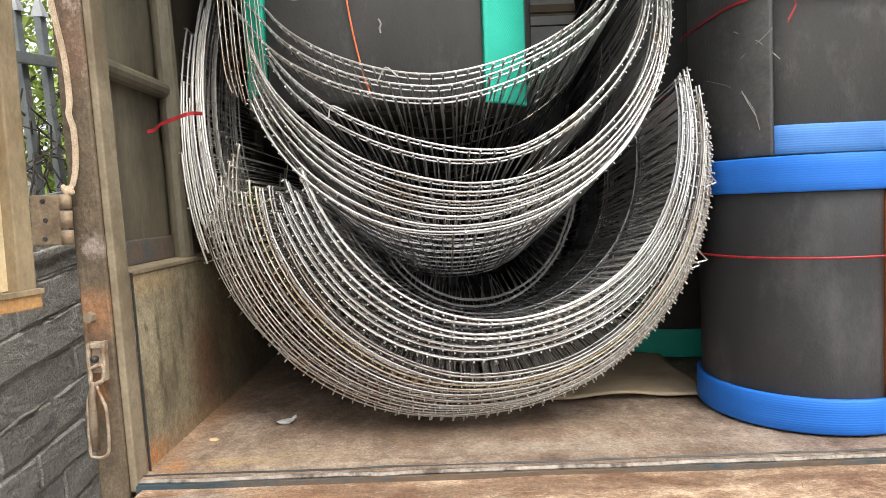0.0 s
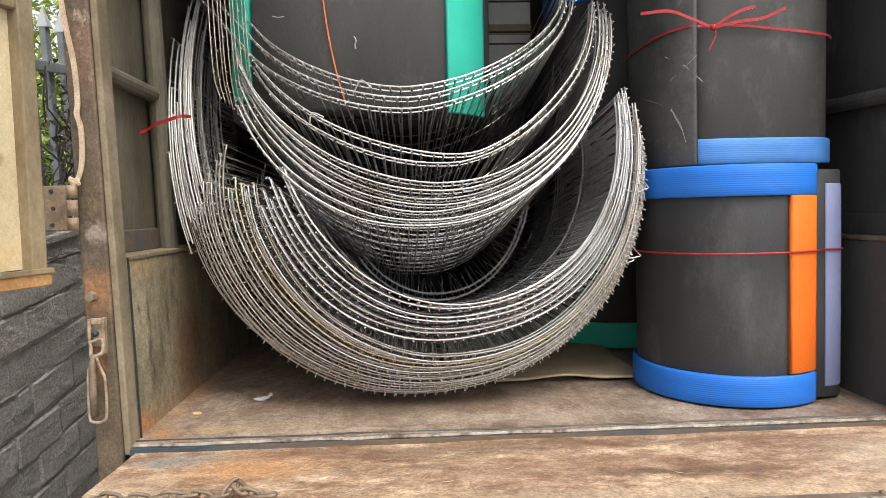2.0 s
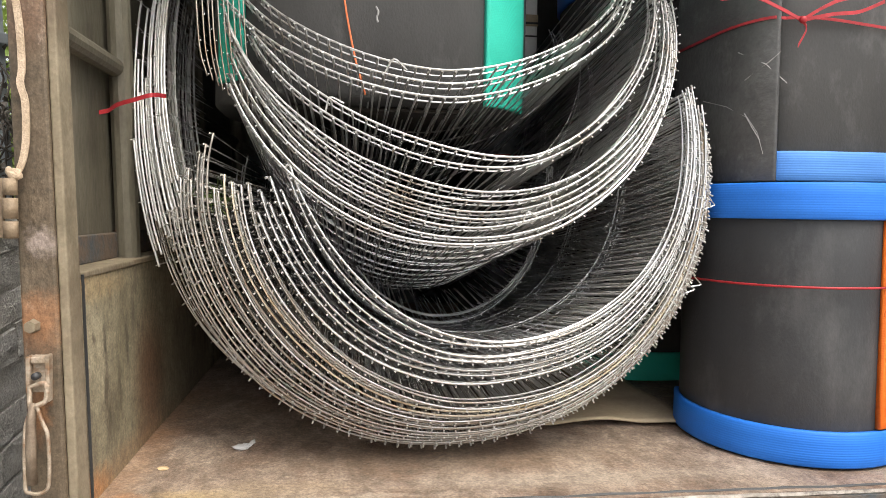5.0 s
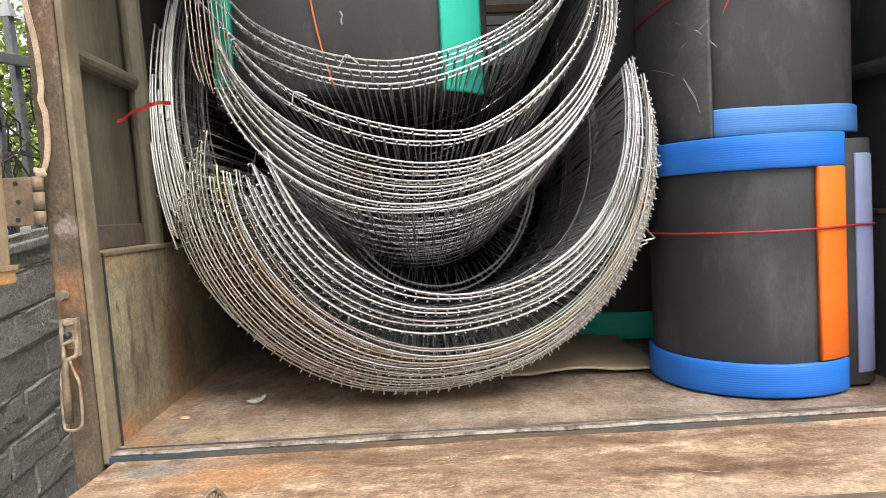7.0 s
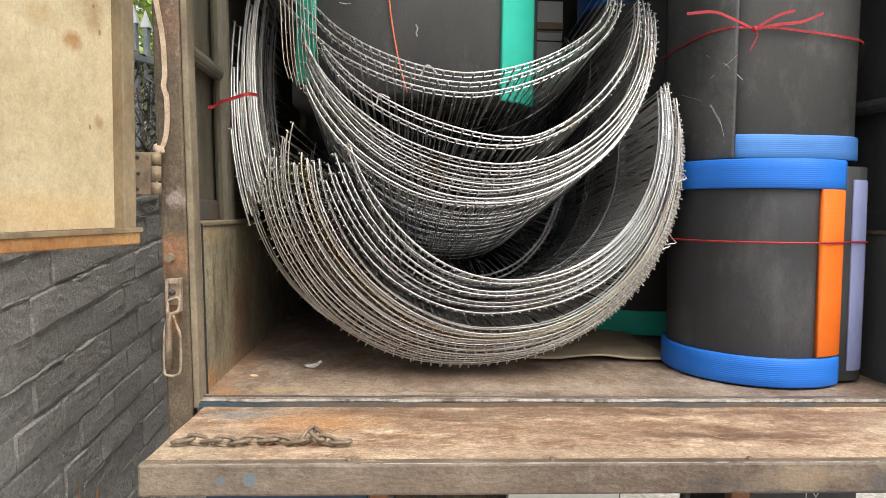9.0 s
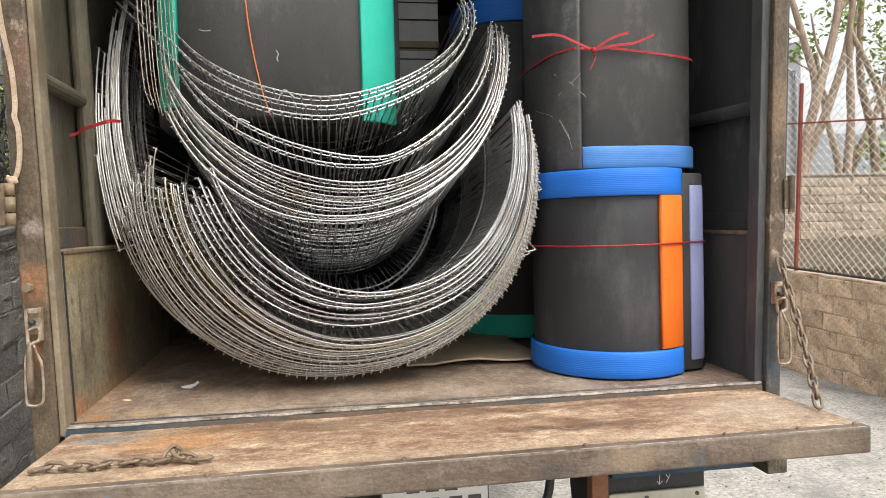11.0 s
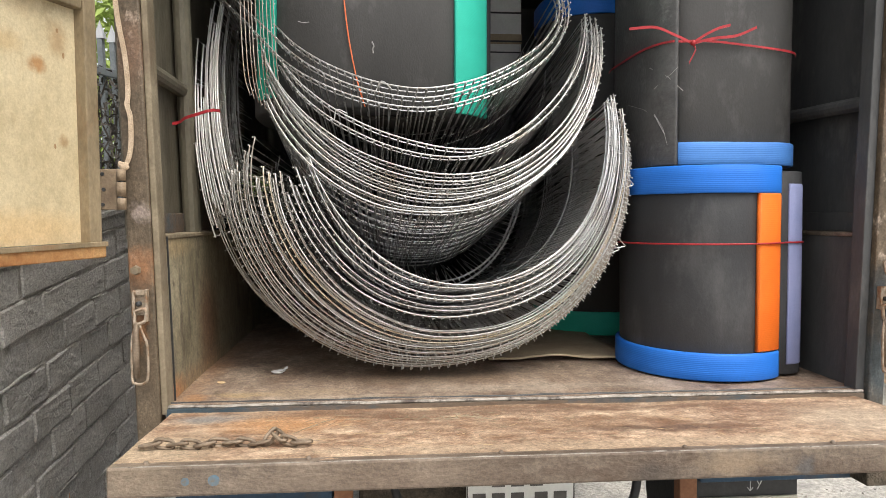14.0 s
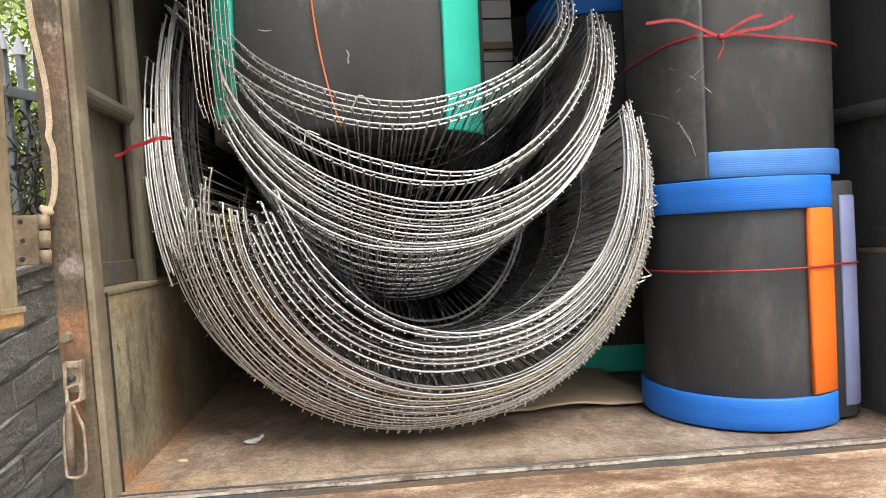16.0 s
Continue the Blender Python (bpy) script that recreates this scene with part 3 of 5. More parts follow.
bmesh.ops.create_cone(bm, cap_ends=True, segments=6, radius1=0.012, radius2=0.010, depth=0.016, matrix=pose(-0.559, 1.664, 1.282, 90, 0, 0))
tp("bolt", bm, M_LEDGE, "pale hex bolt head", post_l)


def latch(x, z, p, s):
    """Toggle latch: an open worn frame, a tongue, a stout lever and a long hanging loop."""
    bm = box(x - 0.018, x - 0.011, 1.655, 1.672, z - 0.040, z + 0.020, 0.002)
    box(x + 0.011, x + 0.018, 1.655, 1.672, z - 0.055, z + 0.022, 0.002, bm)
    box(x - 0.011, x + 0.011, 1.656, 1.672, z + 0.008, z + 0.020, 0.002, bm)
    box(x - 0.011, x + 0.011, 1.664, 1.672, z - 0.040, z + 0.008, 0.001, bm)
    for v in bm.verts:
        v.co += 0.0016 * noise.noise_vector(v.co * 70)
    frame_ob = tp("latch_plate", bm, M_LATCH, "worn pale latch frame", p)
    # Black stub drawn as the dark of the hole in the latch frame.
    tp("hole_stub", tube([(x - 0.002, 1.662, z - 0.012), (x - 0.002, 1.650, z - 0.012)], 0.006, 10), M_BLACK, "black stub for the dark latch hole", frame_ob, True)
    tongue = [(x - 0.012, 1.656, z - 0.030), (x + 0.012, 1.654, z - 0.024), (x + 0.014, 1.652, z - 0.05), (x + 0.002, 1.650, z - 0.058), (x - 0.010, 1.652, z - 0.062)]
    tp("latch_eye", tube(spline(tongue + tongue[:1], 4)[:-1], 0.0042, 8, closed=True), M_LATCH, "pale worn latch tongue", p, True)
    loop = [(x + 0.000, 1.650, z - 0.058), (x + 0.010, 1.647, z - 0.085), (x + 0.019, 1.645, z - 0.110), (x + 0.020, 1.644, z - 0.180), (x + 0.012, 1.643, z - 0.198), (x - 0.008, 1.643, z - 0.199), (x - 0.016, 1.644, z - 0.186), (x - 0.016, 1.646, z - 0.10), (x - 0.010, 1.649, z - 0.07)]
    tp("latch_loop", tube(spline(loop, 6), 0.0032, 8), M_LATCH, "worn steel hanging loop", p, True)
    tp("latch_lever", tube([(x - 0.006, 1.652, z - 0.055), (x - 0.007, 1.646, z - 0.085), (x - 0.007, 1.645, z - 0.13), (x - 0.006, 1.646, z - 0.186)], 0.0075, 10, radii=[0.005, 0.0075, 0.0082, 0.0075]), M_CHAIN, "rusty lever", p, True)


latch(-0.548, 1.215, post_l, 1)
latch(1.325, 1.205, post_r, -1)
for z in (1.462, 2.2):
    bm = tube([(1.366, 1.664, z - 0.05), (1.366, 1.664, z + 0.05)], 0.009, 12)
    box(1.345, 1.366, 1.664, 1.670, z - 0.04, z + 0.04, 0.002, bm)
    tp("hinge", bm, M_RUSTPOST, "dark barrel hinge", post_r)
# webbing strap hung down the post
tp("strap", ribbon(spline([(-0.605, 1.660, 2.5), (-0.600, 1.660, 2.1), (-0.590, 1.660, 1.90), (-0.572, 1.662, 1.78), (-0.567, 1.662, 1.70), (-0.569, 1.660, 1.67), (-0.562, 1.660, 1.64), (-0.561, 1.658, 1.58), (-0.568, 1.656, 1.54), (-0.582, 1.655, 1.518)], 6), 0.011, None, 0.003, (1, 0, 0)), M_STRAP, "frayed beige webbing strap", post_l)

bm = bmesh.new()
bmesh.ops.create_icosphere(bm, subdivisions=3, radius=0.012, matrix=pose(-0.578, 1.652, 1.527, 0, 35, 0) @ Matrix.Diagonal((1.25, 0.5, 0.8, 1)))
for v in bm.verts:
    v.co += 0.004 * noise.noise_vector(v.co * 90)
tp("strap_knot", bm, M_STRAP, "frayed knotted strap end", post_l, True)

# lowered tailgate
GX0, GX1, GY0, GY1, GZ = -0.487, 1.262, 1.250, 1.676, 0.946


def gate_z(x, y):
    """The top of the tailgate: it dips to its hinge."""
    return GZ - 0.011 * max(0.0, (y - GY0) / (GY1 - GY0)) ** 1.5 + 0.0025 * noise.noise(Vector((x * 5, y * 7, 1)))


gate = tp("tailgate", sheet(GX0 + 0.004, GX1 - 0.004, GY0 + 0.012, GY1, 60, 16, gate_z, 0.006), M_GATE, "lowered tailgate, scratched rusty brown top")
tp("edge_channel", box(GX0, GX1, GY0, GY0 + 0.03, GZ - 0.058, GZ + 0.001, 0.005), M_GATEEDGE, "worn steel channel along the tailgate edge", gate)
for x0, x1 in ((GX0, GX0 + 0.03), (GX1 - 0.03, GX1)):
    bm = box(x0, x1, GY0 + 0.031, GY1, GZ - 0.056, GZ - 0.008, 0.004)
    for v in bm.verts:
        v.co.z -= 0.011 * max(0.0, (v.co.y - GY0) / (GY1 - GY0)) ** 1.5
    tp("end_channel", bm, M_GATEEDGE, "", gate)
tp("underside", box(GX0 + 0.03, GX1 - 0.03, GY0 + 0.03, GY1, GZ - 0.05, GZ - 0.030), M_PANELDK, "", gate)
tp("hinge_lug", box(1.285, 1.345, 1.66, 1.76, 0.700, 0.80, 0.004), M_MUDSHADE, "dirty hinge lug")
for x in (-0.42, -0.12, 0.25, 0.62, 0.93, 1.10, 1.235):
    bm = bmesh.new()
    bmesh.ops.create_uvsphere(bm, u_segments=8, v_segments=6, radius=0.006, matrix=pose(x, GY0 + 0.018, GZ + 0.001))
    tp("rivet", bm, M_GATEEDGE, "", gate)
bm = bmesh.new()
for _ in range(26):
    x, y = rnd.uniform(-0.30, 0.75), rnd.uniform(1.33, 1.60)
    a, ln = rnd.gauss(0, 0.6), rnd.uniform(0.015, 0.05)
    dx, dy = math.cos(a) * ln, math.sin(a) * ln
    q = [(x, y), (x + dx / 2, y + dy / 2 + rnd.gauss(0, 0.004)), (x + dx, y + dy)]
    tube([(u, v, gate_z(u, v) + 0.001) for u, v in q], 0.0006, 3, bm)
scr = bmesh.new()
for k in range(150):
    near = k < 60
    x, y = (rnd.gauss(0.10, 0.16), rnd.gauss(1.56, 0.04)) if near else (rnd.uniform(-0.4, 0.85), rnd.uniform(1.30, 1.62))
    a, ln = rnd.gauss(0.3 if k % 3 else 1.2, 0.6), rnd.uniform(0.012, 0.05)
    pts = [(x + math.cos(a) * ln * t / 4 + 0.004 * noise.noise(Vector((k * 2.3, t * 0.9, 3))), min(y + math.sin(a) * ln * t / 4 + 0.006 * noise.noise(Vector((k * 3.3, t * 0.7, 0))), 1.66)) for t in range(5)]
    tube([(u, v, gate_z(u, v) - 0.0002) for u, v in pts], 0.0008, 4, scr)
loops = [(0.03 + 0.012 * k + 0.010 * math.cos(k * 1.9), 1.585 + 0.022 * math.sin(k * 1.9) - 0.0016 * k) for k in range(15)] + [(0.25, 1.545), (0.29, 1.525)]
tube([(p.x, p.y, gate_z(p.x, p.y) + 0.0002) for p in spline([(u, v, 0) for u, v in loops], 5)], 0.0012, 4, scr)
tube([(p.x, p.y, gate_z(p.x, p.y) + 0.0002) for p in spline([(-0.17, 1.45, 0), (-0.15, 1.49, 0), (-0.12, 1.535, 0), (-0.09, 1.57, 0)], 5)], 0.0012, 4, scr)
tagged(tp("scratch", scr, M_LEDGE, "", gate), "pale scratches in the rusty top", kind="stuff")
tp("worn_edge", tube([(GX0 + 0.01 + (GX1 - GX0 - 0.02) * i / 60, GY0 + 0.004, GZ - 0.0015 + 0.0012 * noise.noise(Vector((i * 0.6, 0, 4)))) for i in range(61)], 0.0026, 6), M_STRIP, "pale worn top edge", gate, True)
tagged(part("dry_straw", bm, M_STRAW), "dry straw scattered on the tailgate", "straw", kind="stuff")
for x, z, r in ((-0.293, 0.918, 0.011), (-0.345, 0.917, 0.008)):
    bm = bmesh.new()
    bmesh.ops.create_circle(bm, cap_ends=True, segments=12, radius=r, matrix=pose(x, GY0 - 0.0006, z, 90, 0, 0))
    tp("paint_spot", bm, M_SPOT, "blue paint spot", gate)


def chain(points, scale, parent, name):
    """Links of round bar along a line, turned by a quarter from one to the next."""
    pts = [Vector(p) for p in points]
    first = None
    for i in range(len(pts) - 1):
        a, b = pts[i], pts[i + 1]
        d = (b - a)
        L, W = d.length * 0.72, scale
        q = d.to_track_quat("X", "Z").to_matrix().to_4x4()
        m = Matrix.Translation((a + b) / 2) @ q @ pose(0, 0, 0, 90 * (i % 2) + rnd.uniform(-14, 14), 0, 0)
        loop = [(L * (math.cos(t) + 0.0) if abs(math.cos(t)) > 0.7 else L * math.cos(t), W * max(-0.8, min(0.8, math.sin(t))), 0) for t in [k * math.pi / 8 for k in range(16)]]
        bm = tube(loop, scale * 0.36, 7, closed=True)
        bmesh.ops.transform(bm, matrix=m, verts=bm.verts)
        if first is None:
            first = tp(name, bm, M_CHAIN, "rusty steel chain", parent, True)
        else:
            tp("link", bm, M_CHAIN, "", first, True)


ca, cb = Vector((1.323, 1.655, 1.285)), Vector((1.247, 1.40, 0.955))
chain([ca.lerp(cb, i / 13) + Vector((0.012 * math.sin(i / 13 * 3.14), 0, -0.028 * math.sin(i / 13 * 3.14))) for i in range(14)], 0.0105, T, "tailgate_chain")
chain([(-0.455 + 0.027 * i, 1.362 + 0.006 * math.sin(i * 1.3), 0.952 + 0.004 * (i % 2)) for i in range(10)] + [(-0.197, 1.372, 0.972), (-0.178, 1.352, 0.962), (-0.155, 1.345, 0.957), (-0.128, 1.348, 0.957)], 0.0105, T, "tailgate_chain")

# open rear door, swung out from the left post
HX, HY = -0.612, 1.578
D = Matrix.Translation((HX, HY, 0)) @ pose(0, 0, 0, 0, 0, 180 + 70) @ Matrix.Translation((0, 0, -0.006)) @ Matrix.Rotation(radians(0.8), 4, "Y")     # local +x runs along the door, away from the hinge, +y to the viewer's far side


def db(x0, x1, y0, y1, z0, z1, bevel=0.003):
    bm = box(x0, x1, y0, y1, z0, z1, bevel)
    bmesh.ops.transform(bm, matrix=D, verts=bm.verts)
    return bm


door = tp("rear_door", db(0.03, 0.53, -0.004, 0.004, 1.36, 2.7, 0), M_CREAM, "open rear door with stained cream panel and rusty frame")
for x0, x1 in ((0.0, 0.036), (0.342, 0.38), (0.52, 0.555)):
    tp("door_stile", db(x0, x1, -0.012, 0.030, 1.352, 2.7), M_FRAMEWOOD, "rusty brown stile", door)
tp("bottom_rail", db(-0.004, 0.559, -0.014, 0.036, 1.325, 1.352), M_RUSTRAIL, "rusty orange bottom rail", door)
tp("bottom_lip", db(-0.006, 0.561, 0.028, 0.040, 1.350, 1.360, 0.001), M_FRAMEWOOD, "", door)
for z in (1.855, 2.35):
    tp("cross_rail", db(0.036, 0.52, -0.010, 0.026, z, z + 0.045), M_FRAMEWOOD, "rusty brown rail", door)
for x, z, r, sx in ((0.085, 1.80, 0.005, 0.7), (0.070, 1.752, 0.006, 0.6), (0.100, 1.562, 0.005, 0.6)):
    bm = bmesh.new()
    bmesh.ops.create_circle(bm, cap_ends=True, segments=18, radius=r)
    for v in bm.verts:
        v.co *= 1 + 0.35 * noise.noise(v.co * 60 + Vector((x * 30, z * 9, 0)))
        v.co = Vector((v.co.x * sx, v.co.y, 0))
    bmesh.ops.transform(bm, matrix=D @ pose(x, 0.0046, z, -90, 0, 0), verts=bm.verts)
    tp("rust_spot", bm, M_RUSTSPOT, "rust stain", door)
hinge = tp("hinge", box(-0.650, -0.592, 1.650, 1.656, 1.425, 1.520, 0.002), M_HINGE, "worn tan strap hinge", post_l)
for z0, z1 in ((1.425, 1.452), (1.456, 1.489), (1.493, 1.520)):
    tp("knuckle", tube([(-0.583, 1.652, z0), (-0.583, 1.652, z1)], 0.011, 12), M_HINGE, "", post_l, True)
# Holes in the hinge plate, their dark drawn as small black cones.
for x, z in ((-0.625, 1.508), (-0.622, 1.472), (-0.625, 1.437)):
    bm = bmesh.new()
    bmesh.ops.create_cone(bm, cap_ends=True, segments=10, radius1=0.005, radius2=0.004, depth=0.003, matrix=pose(x, 1.6490, z, 90, 0, 0))
    tp("hinge_hole", bm, M_BLACK, "black stud for a dark hinge hole", post_l)

# under the deck: number plate, lamps, panels, bumper, chassis
UY = 1.75
tp("cross_beam", box(-0.50, -0.105, UY - 0.004, UY + 0.09, 0.672, 0.80, 0.008), M_BLUEBEAM, "dirty blue rear beam")
tp("cross_beam", box(0.865, 1.30, UY - 0.02, UY + 0.09, 0.697, 0.80, 0.006), M_BLUEBEAM, "dirty blue rear beam")
tp("tail_lamp", box(-0.41, -0.13, UY - 0.022, UY - 0.005, 0.735, 0.790, 0.008), M_LAMPRED, "dark red tail lamp")
for x0, x1 in ((-0.47, -0.105), (0.865, 1.155)):
    tp("mud_panel", box(x0, x1, UY + 0.012, UY + 0.022, 0.50, 0.67 if x0 < 0 else 0.715, 0.002), M_PANELDK, "dark rubber panel")
    pc = tp("cream_panel", box(x0, x1 - 0.005, UY - 0.002, UY + 0.010, 0.36, 0.648, 0.003), M_PANELCR, "dirty cream sheet panel")
    for k in range(2):
        bm = bmesh.new()
        bmesh.ops.create_cone(bm, cap_ends=True, segments=8, radius1=0.006, radius2=0.005, depth=0.006, matrix=pose(x0 + (0.11, 0.26)[k], UY - 0.004, 0.632, 90, 0, 0))
        tp("bolt", bm, M_INK, "", pc)
for x in (-0.102, 0.812):
    tp("bracket", box(x, x + 0.048, UY - 0.012, UY + 0.03, 0.52, 0.86, 0.003), M_BROWNBAR, "rusty brown bracket")
tp("bumper", box(-0.10, 1.118, UY - 0.06, UY - 0.014, 0.46, 0.578, 0.008), M_PANELCR, "dirty cream bumper bar")
plate = tp("number_plate", box(0.236, 0.520, UY - 0.034, UY - 0.030, 0.602, 0.802, 0.0015), M_PLATE, "white two-line number plate with plain dark bars")
for k in range(5):
    x = 0.252 + 0.050 * k + (0.012 if k > 2 else 0)
    tp("bar", box(x, x + 0.034, UY - 0.0352, UY - 0.034, 0.622, 0.696), M_INK, "", plate)
for k in range(3):
    tp("bar", box(0.302 + 0.05 * k, 0.336 + 0.05 * k, UY - 0.0352, UY - 0.034, 0.712, 0.786), M_INK, "", plate)
for z in (0.604, 0.797):
    tp("rim", box(0.240, 0.516, UY - 0.0351, UY - 0.034, z, z + 0.003), M_INK, "", plate)
for x in (0.237, 0.516):
    tp("rim", box(x, x + 0.003, UY - 0.0351, UY - 0.034, 0.604, 0.80), M_INK, "", plate)
tp("hose", tube(spline([(0.70, UY + 0.02, 0.86), (0.70, UY, 0.74), (0.685, UY - 0.01, 0.66), (0.65, UY - 0.01, 0.625), (0.60, UY - 0.005, 0.615), (0.53, UY, 0.61)], 8), 0.012, 10), M_BLACK, "black hose", smooth=True)
tp("hose", tube(spline([(0.04, UY + 0.08, 0.80), (0.05, UY + 0.06, 0.70), (0.08, UY + 0.04, 0.63), (0.14, UY + 0.03, 0.60)], 8), 0.012, 10), M_PANELDK, "grey hose", smooth=True)
tp("rear_bar", box(-0.06, 0.82, UY - 0.01, UY + 0.02, 0.578, 0.598, 0.003), M_PANELDK, "dark mounting bar")
tp("frame_box", box(0.60, 0.72, UY + 0.10, UY + 0.30, 0.70, 0.88, 0.006), M_PANELDK)
# Added muddy brown plate: hides the bright ground and keeps the underside dark.
tp("dark_backing", box(-0.04, 0.30, UY + 0.05, UY + 0.12, 0.50, 0.86, 0.01), M_MUDSHADE, "added muddy brown plate that darkens the underside")
for x in (0.06, 0.70):
    tp("chassis_rail", box(x - 0.035, x + 0.035, UY + 0.13, 6.4, 0.70, 0.88, 0.006), M_PANELDK, "dark chassis rail")
tp("deck_frame", box(XL, XR, EDGE + 0.08, 4.6, 0.87, 0.925), M_PANELDK, "dark deck frame")
for x in (-0.42, 1.21):
    for y in (2.45, 5.6):
        bm = bmesh.new()
        bmesh.ops.create_cone(bm, cap_ends=True, segments=36, radius1=0.36, radius2=0.36, depth=0.20, matrix=pose(x, y, 0.362, 0, 90, 0))
        bmesh.ops.bevel(bm, geom=[e for e in bm.edges if len(e.link_faces) == 2 and abs(e.calc_face_angle()) > 1], offset=0.03, segments=3, affect="EDGES")
        tp("wheel", bm, M_RUBBER, "black tyre", smooth=False)
for x in (-0.36, 1.02):
    strokes = [[(x, 0.690), (x, 0.660)], [(x - 0.008, 0.670), (x, 0.660), (x + 0.008, 0.670)], [(x + 0.02, 0.688), (x + 0.028, 0.69), (x + 0.03, 0.682), (x + 0.019, 0.668), (x + 0.032, 0.668)]]
    if x > 0:
        strokes[2:] = [[(x + 0.018, 0.690), (x + 0.025, 0.678)], [(x + 0.033, 0.690), (x + 0.020, 0.664)]]
    bm = bmesh.new()
    for st in strokes:
        tube([(a, UY + 0.011, b) for a, b in st], 0.0012, 4, bm)
    tp("chalk_mark", bm, M_CHALK, "white chalk arrow and 2" if x < 0 else "white chalk arrow and y")


# ---- the load: rolled wire mesh ----
def front(x, z):
    """How far the sagging front edge of the mesh hangs out, as a shallow bowl."""
    x, z = x - 0.1, z - 1.5
    return 1.703 - 0.095 * x + 0.769 * x * x - 0.044 * z + 0.774 * z * z


def u_curve(p, n):
    """A leaning U: part of a superellipse."""
    cx, cz, a, b, e, tilt, t0, t1 = p
    res = []
    for i in range(n + 1):
        t = t0 + (t1 - t0) * i / n
        s, c = math.sin(t), math.cos(t)
        u = a * math.copysign(abs(s) ** (2 / e), s)
        v = -b * math.copysign(abs(c) ** (2 / e), c)
        res.append((cx + u * math.cos(tilt) - v * math.sin(tilt), cz + u * math.sin(tilt) + v * math.cos(tilt)))
    return res


def even(pts, step):
    """Points at even steps along a line."""
    out, left = [pts[0]], step
    for a, b in zip(pts, pts[1:]):
        d = math.dist(a, b)
        while d >= left and d > 0:
            f = left / d
            a = (a[0] + (b[0] - a[0]) * f, a[1] + (b[1] - a[1]) * f)
            out.append(a)
            d -= left
            left = step
        left -= d
    return out


def prism(bm, a, b, r):
    a, b = Vector(a), Vector(b)
    d = (b - a).normalized()
    u = d.cross(Vector((0, 0, 1))) if abs(d.z) < 0.9 else d.cross(Vector((1, 0, 0)))
    u.normalize()
    w = u.cross(d)
    q = [[bm.verts.new(p + r * (u * i + w * j)) for i, j in ((1, 0), (0, 1), (-1, 0), (0, -1))] for p in (a, b)]
    for k in range(4):
        bm.faces.new((q[0][k], q[0][(k + 1) % 4], q[1][(k + 1) % 4], q[1][k]))
    bm.faces.new(q[0][::-1])


def mesh_layer(parent, p, depth, step, seed, rings=(0.52, 1.15), r_edge=0.0023, r_cross=0.0016, push=0.0, drop=0.0, second=0.038, metal=None, stub=1.3, tail=0.0, spike=0.0045, cross=None, upright=0.0):
    """One turn of the roll: its bright edge wire, the cross wires that run back into the load, and the wires behind."""
    r = random.Random(seed)
    metal = metal or M_STEEL
    c = u_curve(p, 90)
    if tail:
        (x1, z1), (x2, z2) = c[0], c[4]
        g = math.hypot(x1 - x2, z1 - z2)
        c = [(x1 + (x1 - x2) / g * tail * k / 10, z1 + (z1 - z2) / g * tail * k / 10) for k in range(10, 0, -1)] + c
    ph = r.uniform(0, 99)
    c = [(x + 0.0035 * noise.noise(Vector((x * 5, z * 5, ph))) + 0.0012 * noise.noise(Vector((x * 17, z * 17, ph))), z + 0.0035 * noise.noise(Vector((x * 5, z * 5, ph + 7)))) for x, z in c]
    if upright:
        c = [(x + upright * max(0.0, z - 1.40) ** 2 if x < 0 else x, z) for x, z in c]

    def y0(x, z):
        return front(x, z) + push + 0.006 * noise.noise(Vector((x * 3, z * 3, ph + 3)))
    edge = part("edge_wire", tube([(x, y0(x, z), z) for x, z in c], r_edge, 6), metal, parent, "", True)
    bm = bmesh.new()
    for x, z in even(c, step):
        x += r.gauss(0, 0.0015)
        y = y0(x, z)
        end = Vector((x + r.gauss(0, 0.012), y + depth + r.gauss(0, 0.01), z - drop + r.gauss(0, 0.008)))
        out = Vector((x - 0.20, 0, z - 1.78)).normalized()
        tip = Vector((x, y - r.uniform(0.003, 0.007), z)) + out * (spike * r.uniform(0.7, 1.3) + r.gauss(0, 0.001))
        weld = Vector((x, y, z)) + out * (r_edge + r_cross) * 0.8
        prism(bm, tip, weld, r_cross * stub)
        prism(bm, weld, tip, r_cross * stub)
        prism(bm, weld, weld.lerp(end, 0.03 / depth), r_cross * stub)
        prism(bm, weld, end, r_cross)
    for k, f in enumerate((second, *rings)):
        d = f + (r.gauss(0, 0.012) if k else 0)
        if d < depth:
            tube([(x, y0(x, z) + d, z - drop * d / depth) for x, z in (c if k == 0 else c[::2])], r_edge * (0.85 if k else 0.8), 5 if k == 0 else 4, bm)
    tagged(part("cross_wire", bm, cross or metal, edge), kind="stuff")


def mix(a, b, f):
    return tuple(u + (v - u) * f for u, v in zip(a, b))


def band(parent, inner, outer, count, seed, depth=1.25, step=0.024, t_jit=0.04, ends=None, odd=None, **kw):
    """Nested turns from the inner to the outer line; ends(f) gives where a turn is cut off, odd(k) its own wire."""
    r = random.Random(seed)
    for k in range(count):
        f = (k + (r.uniform(-0.22, 0.22) if 0 < k < count - 1 else 0)) / max(count - 1, 1)
        p = list(mix(inner, outer, f))
        if ends:
            p[6] = ends(f)
        p[6] += r.uniform(-t_jit, t_jit)
        p[7] += r.uniform(-t_jit, t_jit)
        own = {**kw, "push": kw.get("push", 0) + r.uniform(-0.007, 0.007)}
        if odd:
            own.update(odd(k))
        mesh_layer(parent, p, depth, step, seed * 100 + k, **own)


